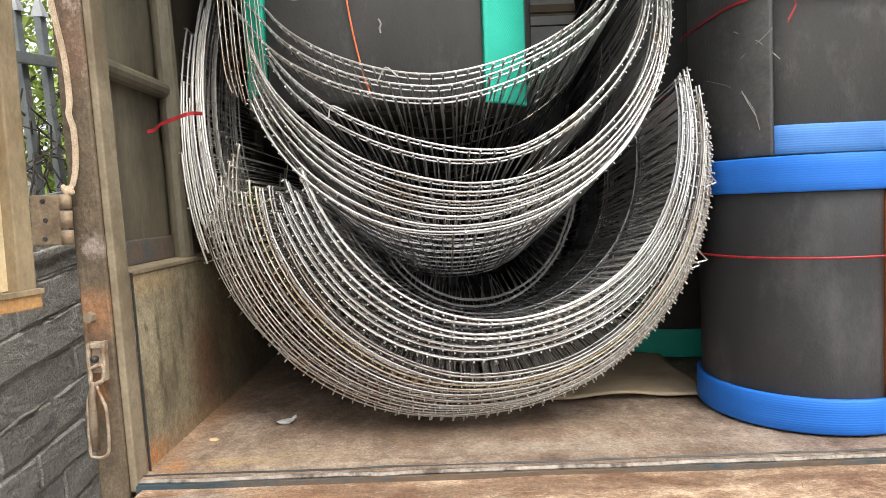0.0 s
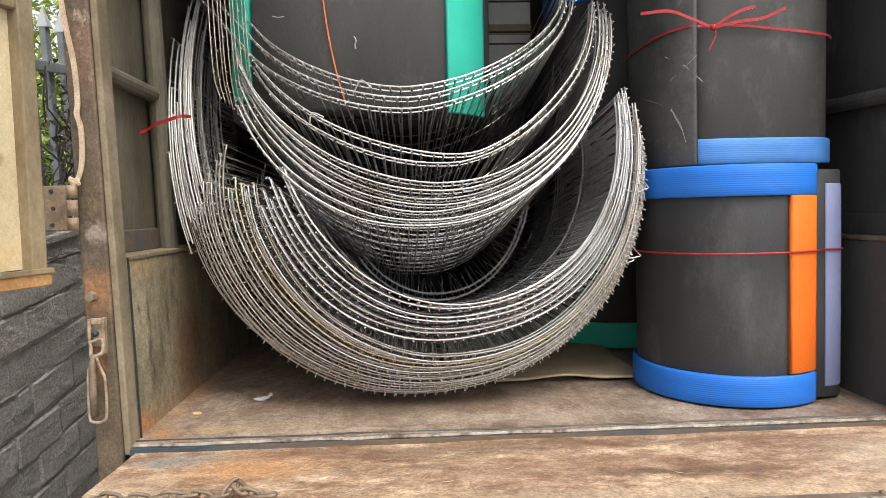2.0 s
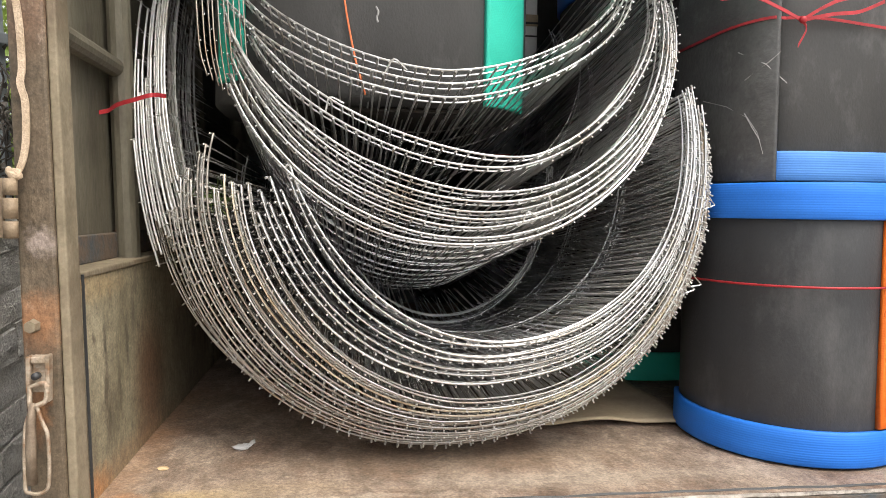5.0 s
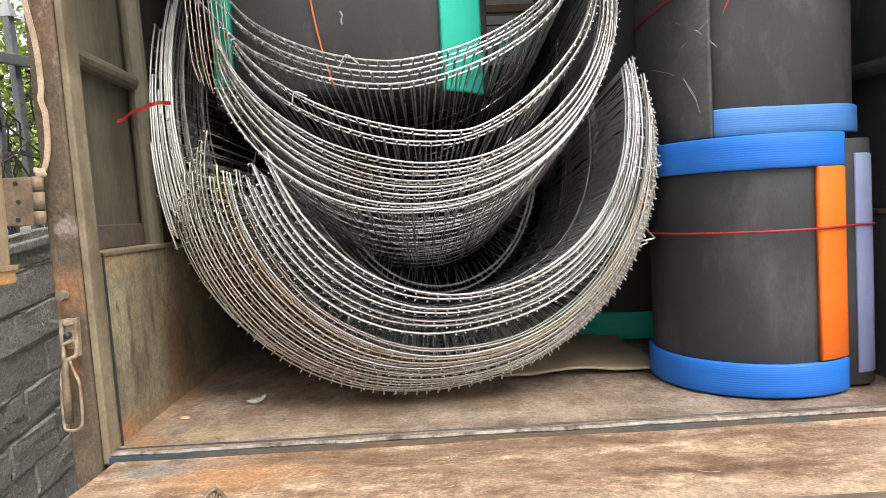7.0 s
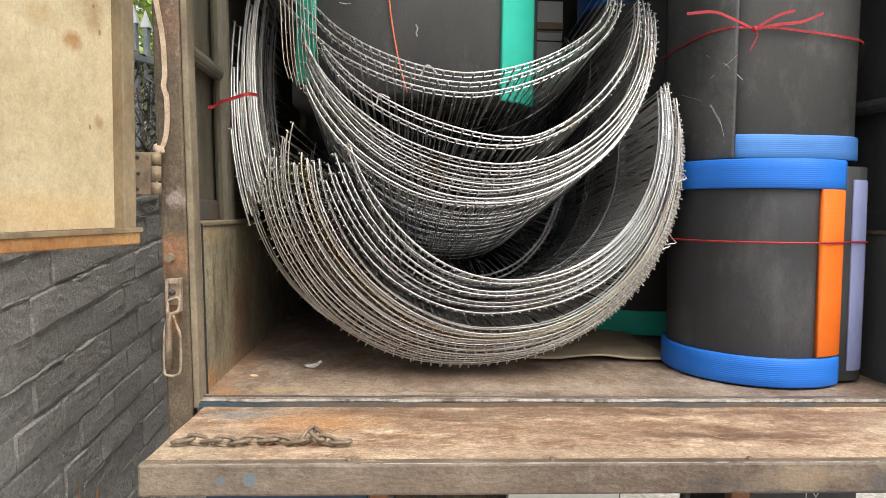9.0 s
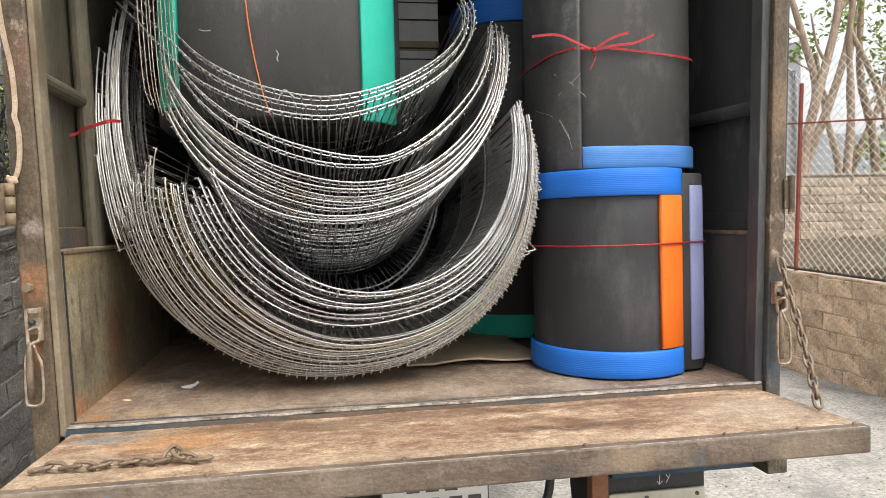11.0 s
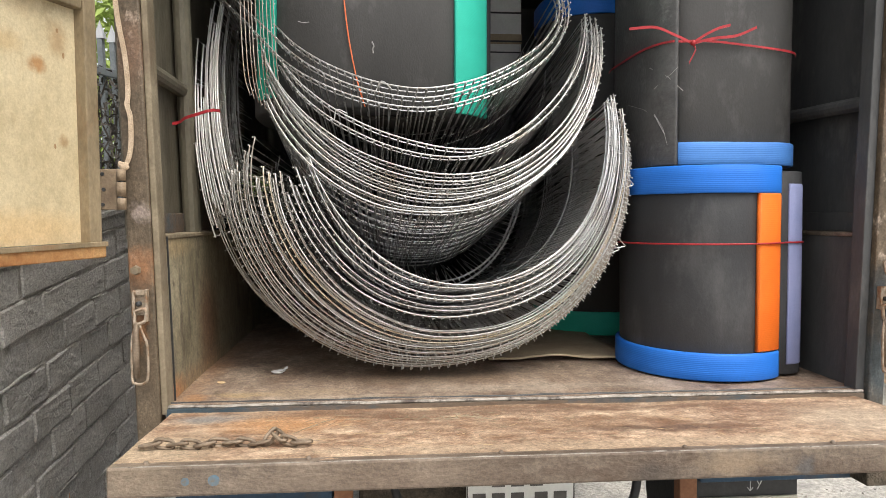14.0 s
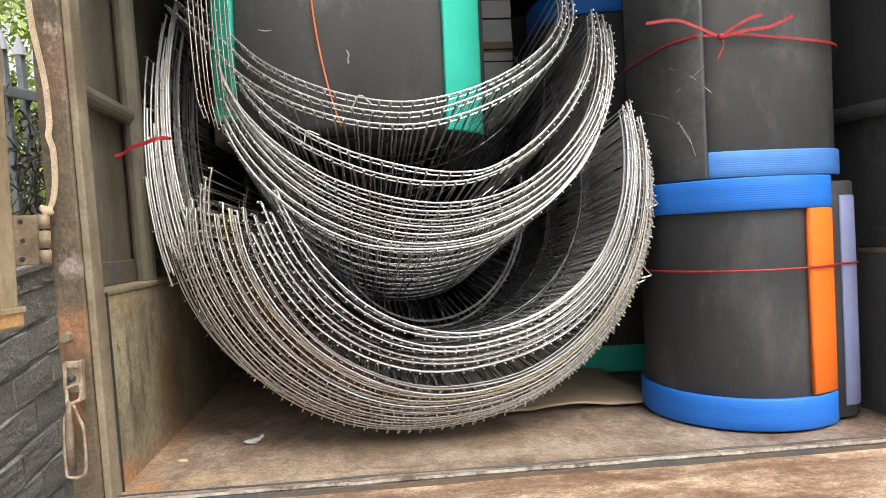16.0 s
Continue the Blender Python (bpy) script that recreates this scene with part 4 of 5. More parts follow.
def cut_end(f):
    """The cut ends of the heavy turns rise from the outside to a crest and drop behind it."""
    return -1.53 - 0.11 * (1 - f) / 0.55 if f > 0.45 else -1.41 - 0.09 * f / 0.45


roll_top = thing("wire_mesh_roll", "loose inner turns of a bright welded wire mesh roll", "wire mesh", (0, 0, 0), "wire mesh rolls")
A_IN = (0.124, 2.040, 0.423, 0.308, 1.729, 0.002, -1.08, 1.72)
A_OUT = (0.123, 2.021, 0.454, 0.343, 1.745, 0.063, -1.16, 1.72)
band(roll_top, A_IN, A_OUT, 3, 1, 1.3, drop=0.14, tail=0.32, r_cross=0.0020)
B_IN = (0.180, 2.000, 0.465, 0.429, 1.645, 0.225, -1.36, 1.25)
B_OUT = (0.180, 1.961, 0.457, 0.407, 1.719, 0.174, -1.31, 1.40)
band(roll_top, B_IN, B_OUT, 2, 2, 1.3, drop=0.16, r_cross=0.0019)
C_IN = (0.164, 2.028, 0.490, 0.521, 1.864, 0.273, -1.52, 1.25)
C_OUT = (0.175, 2.025, 0.511, 0.609, 2.040, -0.133, -0.94, 1.62)
band(roll_top, C_IN, C_OUT, 7, 3, 1.3, t_jit=0.06, drop=0.22, odd=lambda k: {"rings": (0.22, 0.37, 0.52, 0.67, 0.82, 0.97, 1.12, 1.26) if k > 4 else (0.5, 1.0)})
roll_low = thing("wire_mesh_roll", "heavy outer turns of a wire mesh roll resting on the deck", "wire mesh", (0, 0, 0), "wire mesh rolls")
D_IN = (0.232, 1.752, 0.427, 0.521, 2.165, 0.181, -1.34, 1.44)
D_OUT = (0.214, 1.709, 0.480, 0.567, 2.276, 0.151, -1.35, 1.51)
band(roll_low, D_IN, D_OUT, 7, 4, 1.35, t_jit=0.05, second=0.026, r_edge=0.0023, r_cross=0.0018, drop=0.16, rings=(0.40, 0.80, 1.2), cross=M_STEELD)
band(roll_low, (0.20, 1.66, 0.335, 0.49, 2.1, 0.10, -0.9, 1.45), (0.20, 1.65, 0.345, 0.50, 2.1, 0.10, -0.9, 1.45), 2, 11, 0.5, 0.022, push=0.72, drop=-0.02, second=0.02, rings=(), r_edge=0.0026, r_cross=0.0022, stub=1.0, metal=M_STEELD)
E_IN = (0.225, 1.681, 0.493, 0.590, 2.133, 0.088, -1.34, 1.55)
E_OUT = (0.155, 1.584, 0.584, 0.598, 2.203, 0.176, -1.55, 1.48)
band(roll_low, E_IN, E_OUT, 16, 5, 1.35, t_jit=0.03, ends=cut_end, upright=0.7, drop=0.02, r_edge=0.0023, r_cross=0.0014, second=0.030, stub=1.6, step=0.026, metal=M_STEELR, cross=M_STEELF,
     odd=lambda k: {"metal": (M_STEELR, M_STEEL, M_STEELR, M_TANWIRE, M_TANWIRE, M_STEELR, M_STEEL)[k % 7] if k < 7 else (M_STEELR, M_STEELO)[k % 2], "spike": 0.0075 if k > 13 else 0.0045, "second": 0.030 if k % 3 == 0 else 9})
G_IN = (0.13, 1.61, 0.612, 0.605, 2.2, 0.10, -1.50, -0.25)
G_OUT = (0.13, 1.62, 0.622, 0.625, 2.2, 0.10, -1.45, -0.20)
band(roll_low, G_IN, G_OUT, 2, 8, 1.2, 0.05, push=0.075, r_edge=0.0019, metal=M_STEELR, spike=0.006)
bundle = thing("wire_mesh_bundle", "bent bundle of wire mesh tied with red twine", "wire mesh", (0, 0, 0))
F_OUT = (0.10, 1.93, 0.655, 0.98, 2.9, 0.10, -1.50, -1.22)
F_IN = (0.10, 2.28, 0.575, 1.16, 2.7, 0.0, -1.50, -0.98)
band(bundle, F_OUT, F_IN, 15, 6, 0.5, 0.07, 0.10, push=0.055, rings=(0.12, 0.3), r_edge=0.0026, r_cross=0.0011, second=9, metal=M_STEELF)
part("twine", ribbon(spline([(-0.555, 1.99, 1.668), (-0.535, 1.985, 1.672), (-0.515, 1.972, 1.682), (-0.48, 1.955, 1.69), (-0.44, 1.945, 1.70), (-0.425, 1.99, 1.705)], 5), 0.0085, None, 0.002), M_RED, bundle, "red twine tie")
# steep side wall of the inner turns, in front of the green edging
for k in range(10):
    x0, y0_ = -0.356 + 0.0098 * k, 1.912 + 0.006 * (k % 3)
    line = spline([(x0, y0_ + 0.02, 2.16), (x0 + 0.004, y0_, 1.98), (x0 + 0.014, y0_ - 0.01, 1.80), (x0 + 0.030, y0_ - 0.015, 1.735 - 0.009 * k)], 6)
    wire = part("side_wire", tube(line, 0.0015, 5), M_STEELO, roll_top, "", True)
    bm = bmesh.new()
    for q in line[k % 3::3]:
        prism(bm, q + Vector((0.004, -0.004, 0.002)), q + Vector((-0.002, 0.006, 0)), 0.0014)
    tagged(part("weld_stub", bm, M_STEEL, wire), kind="stuff")
green = thing("green_twine_scrap", "tangled scrap of green twine caught in the mesh", "twine", (-0.33, 2.02, 1.50))
for k in range(14):
    q = [(rnd.gauss(0, 0.025), rnd.gauss(0, 0.015), rnd.gauss(0, 0.016)) for _ in range(4)]
    part("strand", tube(spline(q, 4), 0.0011, 4), M_LEAF, green)
# bent loops of tie wire
for x, z, s, a in ((0.028, 1.735, 0.020, 0.2), (-0.082, 1.668, 0.018, 0.5), (0.30, 1.50, 0.016, -0.3), (0.27, 1.47, 0.015, 0.4)):
    y = front(x, z) - 0.008
    pts = [(x - s, y, z - 0.4 * s), (x, y - 0.006, z + 0.6 * s), (x + s, y, z - 0.5 * s)]
    ca_, sa_ = math.cos(a), math.sin(a)
    part("tie_wire", tube(spline([(x + (px - x) * ca_ - (pz - z) * sa_, py, z + (px - x) * sa_ + (pz - z) * ca_) for px, py, pz in pts], 4), 0.0018, 5), M_STEEL, roll_top, "bent tie wire loop")
for x, z, up, down in ((0.735, 1.322, (0.034, 0.036), (0.050, 0.010)), (0.752, 1.500, (0.026, 0.032), (0.036, 0.014)), (0.712, 1.312, (0.020, 0.014), (0.034, 0.012))):
    y = front(x - 0.03, z) + 0.004
    corner = [(x - up[0], y, z + up[1]), (x - 0.004, y, z + 0.003), (x, y, z), (x - 0.004, y, z - 0.002), (x - down[0], y, z - down[1])]
    part("tie_wire", tube(corner, 0.0014, 5), M_STEEL, roll_low, "bent tie wire corner")


# ---- the load: foam mat rolls ----
def outline(cx, cy, rx, ry, e, a0, a1, n):
    """Part of a roll's squarish outline; 0 faces the tailgate, positive to +x."""
    res = []
    for i in range(n + 1):
        t = radians(a0 + (a1 - a0) * i / n)
        s, c = math.sin(t), math.cos(t)
        res.append((cx + rx * math.copysign(abs(s) ** (2 / e), s), cy - ry * math.copysign(abs(c) ** (2 / e), c)))
    return res


def wall_of(pts, z0, z1, thick, bm=None, waves=0.0, centre=None):
    """An upright curved sheet with thickness along an outline."""
    out = bm or bmesh.new()
    cx, cy = sum(p[0] for p in pts) / len(pts), sum(p[1] for p in pts) / len(pts)
    cx, cy = centre or (cx, cy)
    rows = []
    zs = [z0, z0 + 0.004, z0 + (z1 - z0) * 0.33, z0 + (z1 - z0) * 0.66, z1 - 0.004, z1]
    for i, (x, y) in enumerate(pts):
        a, b = pts[max(i - 1, 0)], pts[min(i + 1, len(pts) - 1)]
        n = Vector((b[1] - a[1], a[0] - b[0], 0)).normalized()
        if n.dot(Vector((x - cx, y - cy, 0))) < 0:
            n = -n
        w = [waves * noise.noise(Vector((x * 4, y * 4, z * 3))) for z in zs]
        o = [out.verts.new(Vector((x, y, z)) + n * (thick - (0.003 if k in (0, 5) else 0) + w[k])) for k, z in enumerate(zs)]
        inn = [out.verts.new(Vector((x, y, z)) + n * w[k]) for k, z in ((0, z0), (5, z1))]
        rows.append(o + inn[::-1])
    for a, b in zip(rows, rows[1:]):
        for k in range(8):
            out.faces.new((a[k], a[(k + 1) % 8], b[(k + 1) % 8], b[k]))
    out.faces.new(rows[0][::-1])
    out.faces.new(rows[-1])
    return out


def foam_body(cx, cy, rx, ry, e, z0, z1):
    """A solid roll with its spiral end showing as grooves."""
    pts = outline(cx, cy, rx, ry, e, -180, 180, 72)[:-1]
    bm = bmesh.new()
    rows = []
    for f, z in ((0.97, z0), (1, z0 + 0.01), (1, z0 + (z1 - z0) * 0.35), (1, z0 + (z1 - z0) * 0.7), (1, z1 - 0.01), (0.97, z1)):
        rows.append([bm.verts.new((cx + (x - cx) * f + 0.004 * noise.noise(Vector((x * 5, y * 5, z * 4))), cy + (y - cy) * f, z)) for x, y in pts])
    n = len(pts)
    for a, b in zip(rows, rows[1:]):
        for k in range(n):
            bm.faces.new((a[k], a[(k + 1) % n], b[(k + 1) % n], b[k]))
    prev = rows[-1]
    for j, f in enumerate((0.86, 0.84, 0.72, 0.70, 0.58, 0.56, 0.44, 0.42)):
        dz = -0.006 if j % 4 in (1, 2) else 0
        row = [bm.verts.new((cx + (x - cx) * f, cy + (y - cy) * f, z1 + dz)) for x, y in pts]
        for k in range(n):
            bm.faces.new((prev[k], prev[(k + 1) % n], row[(k + 1) % n], row[k]))
        prev = row
    bm.faces.new(prev)
    bm.faces.new(rows[0][::-1])
    return bm


E = 2.5
roll_a = thing("foam_mat_roll", "dark grey foam roll with blue, orange and lavender edging on deck", "foam roll", (0, 0, 0), "foam mat rolls")
RA = (0.995, 2.055, 0.228, 0.262, 2.05)
part("body", foam_body(*RA, BED + 0.006, 1.545), M_FOAM2, roll_a, "", True)
part("bottom_edging", wall_of(outline(*RA, -125, 35, 60), BED + 0.005, 1.031, 0.012), M_BLUE, roll_a, "ribbed bright blue edging", True)
part("top_edging", wall_of(outline(*RA, -125, 35, 60), 1.471, 1.548, 0.012), M_BLUE, roll_a, "ribbed bright blue edging", True)
part("side_edging", wall_of(outline(*RA, 12.5, 34, 14), 1.034, 1.471, 0.013), M_ORANGE, roll_a, "ribbed orange edging", True)
END = [(p.x, p.y) for p in spline([(1.146, 1.866, 0), (1.168, 1.868, 0), (1.196, 1.874, 0), (1.222, 1.895, 0), (1.236, 1.96, 0), (1.240, 2.08, 0)], 5)]
part("sheet_end", wall_of(END, BED + 0.006, 1.535, 0.010, None, 0.002, RA[:2]), M_FOAM2, roll_a, "", True)
part("outer_edging", wall_of([(x + 0.003, y - 0.0095) for x, y in END[5:15]], 0.985, 1.500, 0.005, None, 0.002, RA[:2]), M_PURPLE, roll_a, "pale lavender edging", True)
for z in (1.332,):
    part("string", tube([(x, y, z + 0.01 * (x - 0.95)) for x, y in outline(RA[0], RA[1], RA[2] + 0.017, RA[3] + 0.017, RA[4], -120, 31, 70)] + [(x + 0.006, y - 0.018, 1.334) for x, y in END[4:]], 0.0028, 6), M_RED, roll_a, "red string tie", True)

roll_b = thing("foam_mat_roll", "dark grey foam roll tied with red bow, atop another roll", "foam roll", (0, 0, 0), "foam mat rolls")
EB = 4.0
RB = (1.025, 2.135, 0.213, 0.262, EB)


def rb_y(x, out):
    """The front of the upper roll at x, plus a little."""
    q = min(abs(x - RB[0]) / (RB[2] + out), 0.999)
    return RB[1] - (RB[3] + out) * (1 - q ** EB) ** (1 / EB)


part("body", foam_body(*RB, 1.550, 2.45), M_FOAM, roll_b, "", True)
part("bottom_edging", wall_of(outline(*RB, -37, 118, 60), 1.552, 1.617, 0.009), M_BLUE2, roll_b, "dusty blue edging", True)
part("loose_flap", wall_of(outline(RB[0], RB[1] - 0.004, RB[2] + 0.008, RB[3] + 0.008, EB, -100, -35, 26), 1.551, 2.45, 0.016, None, 0.004), M_FLAP, roll_b, "scuffed loose end of the mat", True)
tie_z = 1.885
wrap = outline(RB[0], RB[1], RB[2] + 0.027, RB[3] + 0.027, EB, -115, -38, 28) + outline(RB[0], RB[1], RB[2] + 0.009, RB[3] + 0.009, EB, -31, 58, 34)
part("string", ribbon([(x, y, tie_z + 0.012 * math.sin(x * 9)) for x, y in wrap], 0.006, None, 0.002), M_RED, roll_b, "red ribbon string")
KX = 0.881
KY = rb_y(KX, 0.031)
for ctrl in ([(KX, KY, tie_z), (KX - 0.06, KY - 0.008, tie_z + 0.022), (KX - 0.11, KY - 0.004, tie_z + 0.04), (KX - 0.175, KY + 0.012, tie_z + 0.038)],
             [(KX, KY, tie_z), (KX + 0.03, KY - 0.012, tie_z + 0.02), (KX + 0.07, KY - 0.010, tie_z + 0.04), (KX + 0.105, KY - 0.006, tie_z + 0.05)],
             [(KX, KY, tie_z), (KX + 0.06, KY - 0.012, tie_z + 0.012), (KX + 0.12, KY - 0.012, tie_z + 0.02), (KX + 0.18, KY - 0.008, tie_z + 0.045)],
             [(KX, KY, tie_z), (KX + 0.004, KY - 0.010, tie_z - 0.02), (KX - 0.012, KY - 0.008, tie_z - 0.055)]):
    part("bow_tail", ribbon(spline(ctrl, 6), 0.0075, None, 0.002), M_RED, roll_b, "red ribbon tail")
bm = bmesh.new()
bmesh.ops.create_uvsphere(bm, u_segments=10, v_segments=8, radius=0.008, matrix=pose(KX, KY - 0.004, tie_z))
part("knot", bm, M_RED, roll_b, "red knot", True)
for pts in (((0.798, 1.836), (0.828, 1.80), (0.862, 1.757)), ((0.804, 1.772), (0.832, 1.804), (0.850, 1.824)), ((0.775, 1.745), (0.792, 1.722), (0.808, 1.69), (0.820, 1.655), (0.828, 1.61)), ((0.805, 1.70), (0.812, 1.672), (0.823, 1.64))):
    part("scratch", tube([(x, rb_y(x, 0.0245), z) for x, z in pts], 0.0013 if len(pts) == 3 else 0.0009, 4), M_SCRATCH, roll_b, "pale scratch")

# big roll cradled in the mesh
roll_c = thing("foam_mat_roll", "large dark foam roll with green edging, cradled in wire mesh", "foam roll", (0, 0, 0), "foam mat rolls")
RC = (0.000, 2.27, 0.362, 0.345, 2.7)
part("body", foam_body(*RC, 1.705, 2.62), M_FOAM, roll_c, "", True)
part("side_edging", wall_of(outline(*RC, 33, 62, 14), 1.702, 2.62, 0.012), M_GREEN, roll_c, "ribbed green edging", True)
part("side_edging", wall_of(outline(*RC, -58, -41, 12), 1.745, 2.62, 0.012), M_GREEN, roll_c, "ribbed green edging", True)
part("side_flap", wall_of(outline(*RC, 63, 78, 10), 1.706, 2.62, 0.010), M_FOAM2, roll_c, "black loose end beside the green edging", True)
part("twine", tube(spline([(-0.125, 1.921, 2.62), (-0.09, 1.920, 2.2), (-0.07, 1.918, 1.95), (-0.045, 1.917, 1.80), (-0.02, 1.915, 1.71)], 6), 0.0022, 6), M_ORTWINE, roll_c, "orange twine", True)
for ctrl, r in (([(0.000, 1.9235, 1.889), (0.005, 1.9235, 1.878), (0.002, 1.9235, 1.868), (0.004, 1.9235, 1.858)], 0.0022), ([(-0.20, 1.924, 1.94), (-0.185, 1.924, 1.937), (-0.17, 1.924, 1.939)], 0.0012)):
    part("scuff", tube(spline(ctrl, 4), r, 5), M_SCRATCH, roll_c, "pale scuff")
plank = thing("timber_board", "thin brown timber board under the foam roll", "board", (0, 0, 0))
part("board", box(-0.24, 0.20, 2.03, 2.55, 1.692, 1.702, 0.003), M_BOARD, plank)

# rolls further in
roll_d = thing("foam_mat_roll", "dark foam mat roll with green bottom edging deep in the load", "foam roll", (0, 0, 0), "foam mat rolls")
RD = (0.935, 2.86, 0.26, 0.27, E)
part("body", foam_body(*RD, BED + 0.006, 2.26), M_FOAM, roll_d, "", True)
part("bottom_edging", wall_of(outline(*RD, -130, 100, 50), BED + 0.006, 1.045, 0.010), M_GREEN, roll_d, "green edging", True)
part("top_edging", wall_of(outline(*RD, -130, 100, 50), 2.17, 2.265, 0.010), M_BLUE, roll_d, "blue edging", True)
part("string", tube([(x, y, 1.775) for x, y in outline(RD[0], RD[1], RD[2] + 0.004, RD[3] + 0.004, E, -120, 100, 50)], 0.003, 6), M_RED, roll_d, "red string", True)
# Added roll, there to carry the pale box above it.
roll_e = thing("foam_mat_roll", "plain dark foam mat roll standing deep in the load", "foam roll", (0, 0, 0), "foam mat rolls")
part("body", foam_body(0.550, 3.42, 0.135, 0.20, E, BED + 0.006, 2.0), M_FOAM, roll_e, "", True)
part("string", tube([(x, y, 1.70) for x, y in outline(0.550, 3.42, 0.138, 0.203, E, -170, 170, 50)], 0.0028, 6), M_RED, roll_e, "red string", True)
# Box stands in for a pale area; black bars stand for dark wires.
crate = thing("pale_area_box", "pale box standing in for a pale area deep inside", "box", (0.545, 3.36, 2.001))
part("box_body", box(-0.13, 0.13, -0.12, 0.16, 0.0, 0.50, 0.004), M_PALEBOX, crate)
for k in (0, 3, 4, 7, 9, 10):
    part("wire_bar", box(-0.1335, 0.1335, -0.1235, -0.1205, 0.03 + 0.043 * k + 0.006 * (k % 3), 0.036 + 0.043 * k + 0.008 * (k % 3), 0.001), M_BLACK, crate, "thin black bar standing in for a wire")
part("tape", box(-0.132, 0.132, -0.1225, -0.1195, 0.20, 0.245, 0.001), M_CARD, crate, "brown tape")
card = thing("cardboard_sheet", "creased brown cardboard sheet lying on the deck", "cardboard", (0, 0, 0))
part("sheet", sheet(0.36, 0.80, 2.13, 2.75, 26, 26, lambda x, y: BED + 0.014 + 0.012 * max(0, noise.noise(Vector((x * 7, y * 4, 5)))) + 0.010 * (1 - min(1, (y - 2.13) * 6)) * max(0, math.sin(x * 14)), 0.005), M_CARD, card, "", True)
for nm, lab, x, y, s, mm in (("plastic_scrap", "crumpled white plastic scrap on the deck", -0.269, 2.035, 0.0155, M_WHITE), ("wood_chip", "small pale wood chip on the deck", -0.41, 1.92, 0.011, M_STRAW)):
    ob = thing(nm, lab, "scrap", (x, y, BED))
    for k in range(3 if s > 0.015 else 1):
        bm = bmesh.new()
        bmesh.ops.create_icosphere(bm, subdivisions=2, radius=s * (1 - 0.25 * k))
        for v in bm.verts:
            v.co = Vector((v.co.x * 1.1 + (k - 1) * s * 0.7, v.co.y * 0.8, v.co.z * 0.35 + s * 0.35 + 0.3 * k * s)) * (1 + 0.5 * noise.noise(v.co * 90 + Vector((k, 0, 0))))
        part("flake", bm, mm, ob)

# ---- left: block wall, picket fence, shrubs ----
pv = Matrix.Translation((-1.22, 2.7, 1.136))
TURNED = pv @ Matrix.Rotation(math.atan(0.11), 4, "X")          # the wall climbs with the lane; its origin is a bed joint
BL, BH = 0.315, 0.1335
wall_l = tagged(part("wall_west", box(-0.25, -0.007, -3.4, 11, -1.70, 0.196, 0.004), M_MORTAR), "rough grey concrete block wall", "wall", kind="structure")
tagged(part("coping", box(-0.27, 0.010, -3.4, 11, 0.197, 0.232, 0.008), M_MORTAR, wall_l), "grey cement coping")
wall_l.matrix_world = TURNED


def block_mesh(name, L, H, Dp, seed, material):
    bm = box(-Dp, 0, -L / 2, L / 2, -H / 2, H / 2, 0.007, segs=1)
    bmesh.ops.subdivide_edges(bm, edges=[e for e in bm.edges if e.calc_length() > 0.06 and all(v.co.x > -0.012 for v in e.verts)], cuts=5, use_grid_fill=True)
    for v in bm.verts:
        v.co += 0.006 * Vector((noise.noise(v.co * 14 + Vector((seed, 0, 0))), noise.noise(v.co * 19 + Vector((0, seed, 3))), noise.noise(v.co * 19 + Vector((5, 0, seed)))))
        v.co.x += 0.004 * noise.noise(v.co * 55 + Vector((seed, 2, 0)))
    return mesh_of(name, bm, material)


blocks = [block_mesh("block", BL - 0.010 + 0.004 * (s % 3), BH - 0.010, 0.03, s * 3.1, M_BLOCK) for s in range(9)]
for j in range(-9, 2):
    for i in range(-6, 14):
        ob = new("block", rnd.choice(blocks))
        ob.parent = wall_l
        ob.location = (rnd.uniform(-0.006, 0.007), 0.0 + BL * (i + (0.45 if j % 2 else 0.0)) + rnd.uniform(-0.010, 0.010), BH * (j + 0.5) + rnd.uniform(-0.005, 0.005))
        ob.rotation_euler = (rnd.uniform(-0.016, 0.016), rnd.uniform(-0.02, 0.02), rnd.uniform(-0.012, 0.012))
bm = bmesh.new()
for j in range(-9, 2):
    r = random.Random(60 + j)
    run = []
    for i in range(300):
        y = -2.0 + 0.02 * i
        here = noise.noise(Vector((y * 3.4, j * 5.7, 0))) > 0.06
        if here:
            run.append((-0.008 + 0.016 * noise.noise(Vector((y * 11, j * 3.3, 0))) + 0.006 * noise.noise(Vector((y * 37, j, 5))), y, BH * j + 0.002 + 0.009 * noise.noise(Vector((y * 8, j * 2.1, 9)))))
        if run and (not here or i == 299):
            if len(run) > 2:
                tube(run, 0.007, 6, bm, radii=[0.007 * (0.55 + 0.45 * math.sin(math.pi * (q + 0.5) / len(run))) + 0.004 * noise.noise(Vector((q * 0.9, j, 2))) for q in range(len(run))])
            run = []
    for i in range(-6, 14):
        y = BL * (i + 0.5 + (0.45 if j % 2 else 0.0))
        if r.random() < 0.2:
            tube([(-0.014 + 0.012 * noise.noise(Vector((y * 5, j, k * 0.8))), y + 0.006 * noise.noise(Vector((y, k, j))), BH * (j + 0.1 + 0.2 * k)) for k in range(5)], 0.0085, 6, bm)
part("mortar_bead", bm, M_MORTAR, wall_l, "squeezed-out mortar joints", True)
fence_l = thing("picket_fence", "grey steel picket fence with pale tips, overgrown with dry vines", "fence", (-1.32, 5, 1.6))
fence_l.matrix_world = TURNED @ Matrix.Translation((-0.09, 2.3, 0.232))
bm = box(-0.012, 0.012, -0.021, 0.021, 0, 0.80, 0.003)
pk = mesh_of("picket", bm, M_PICKET)
bm = bmesh.new()
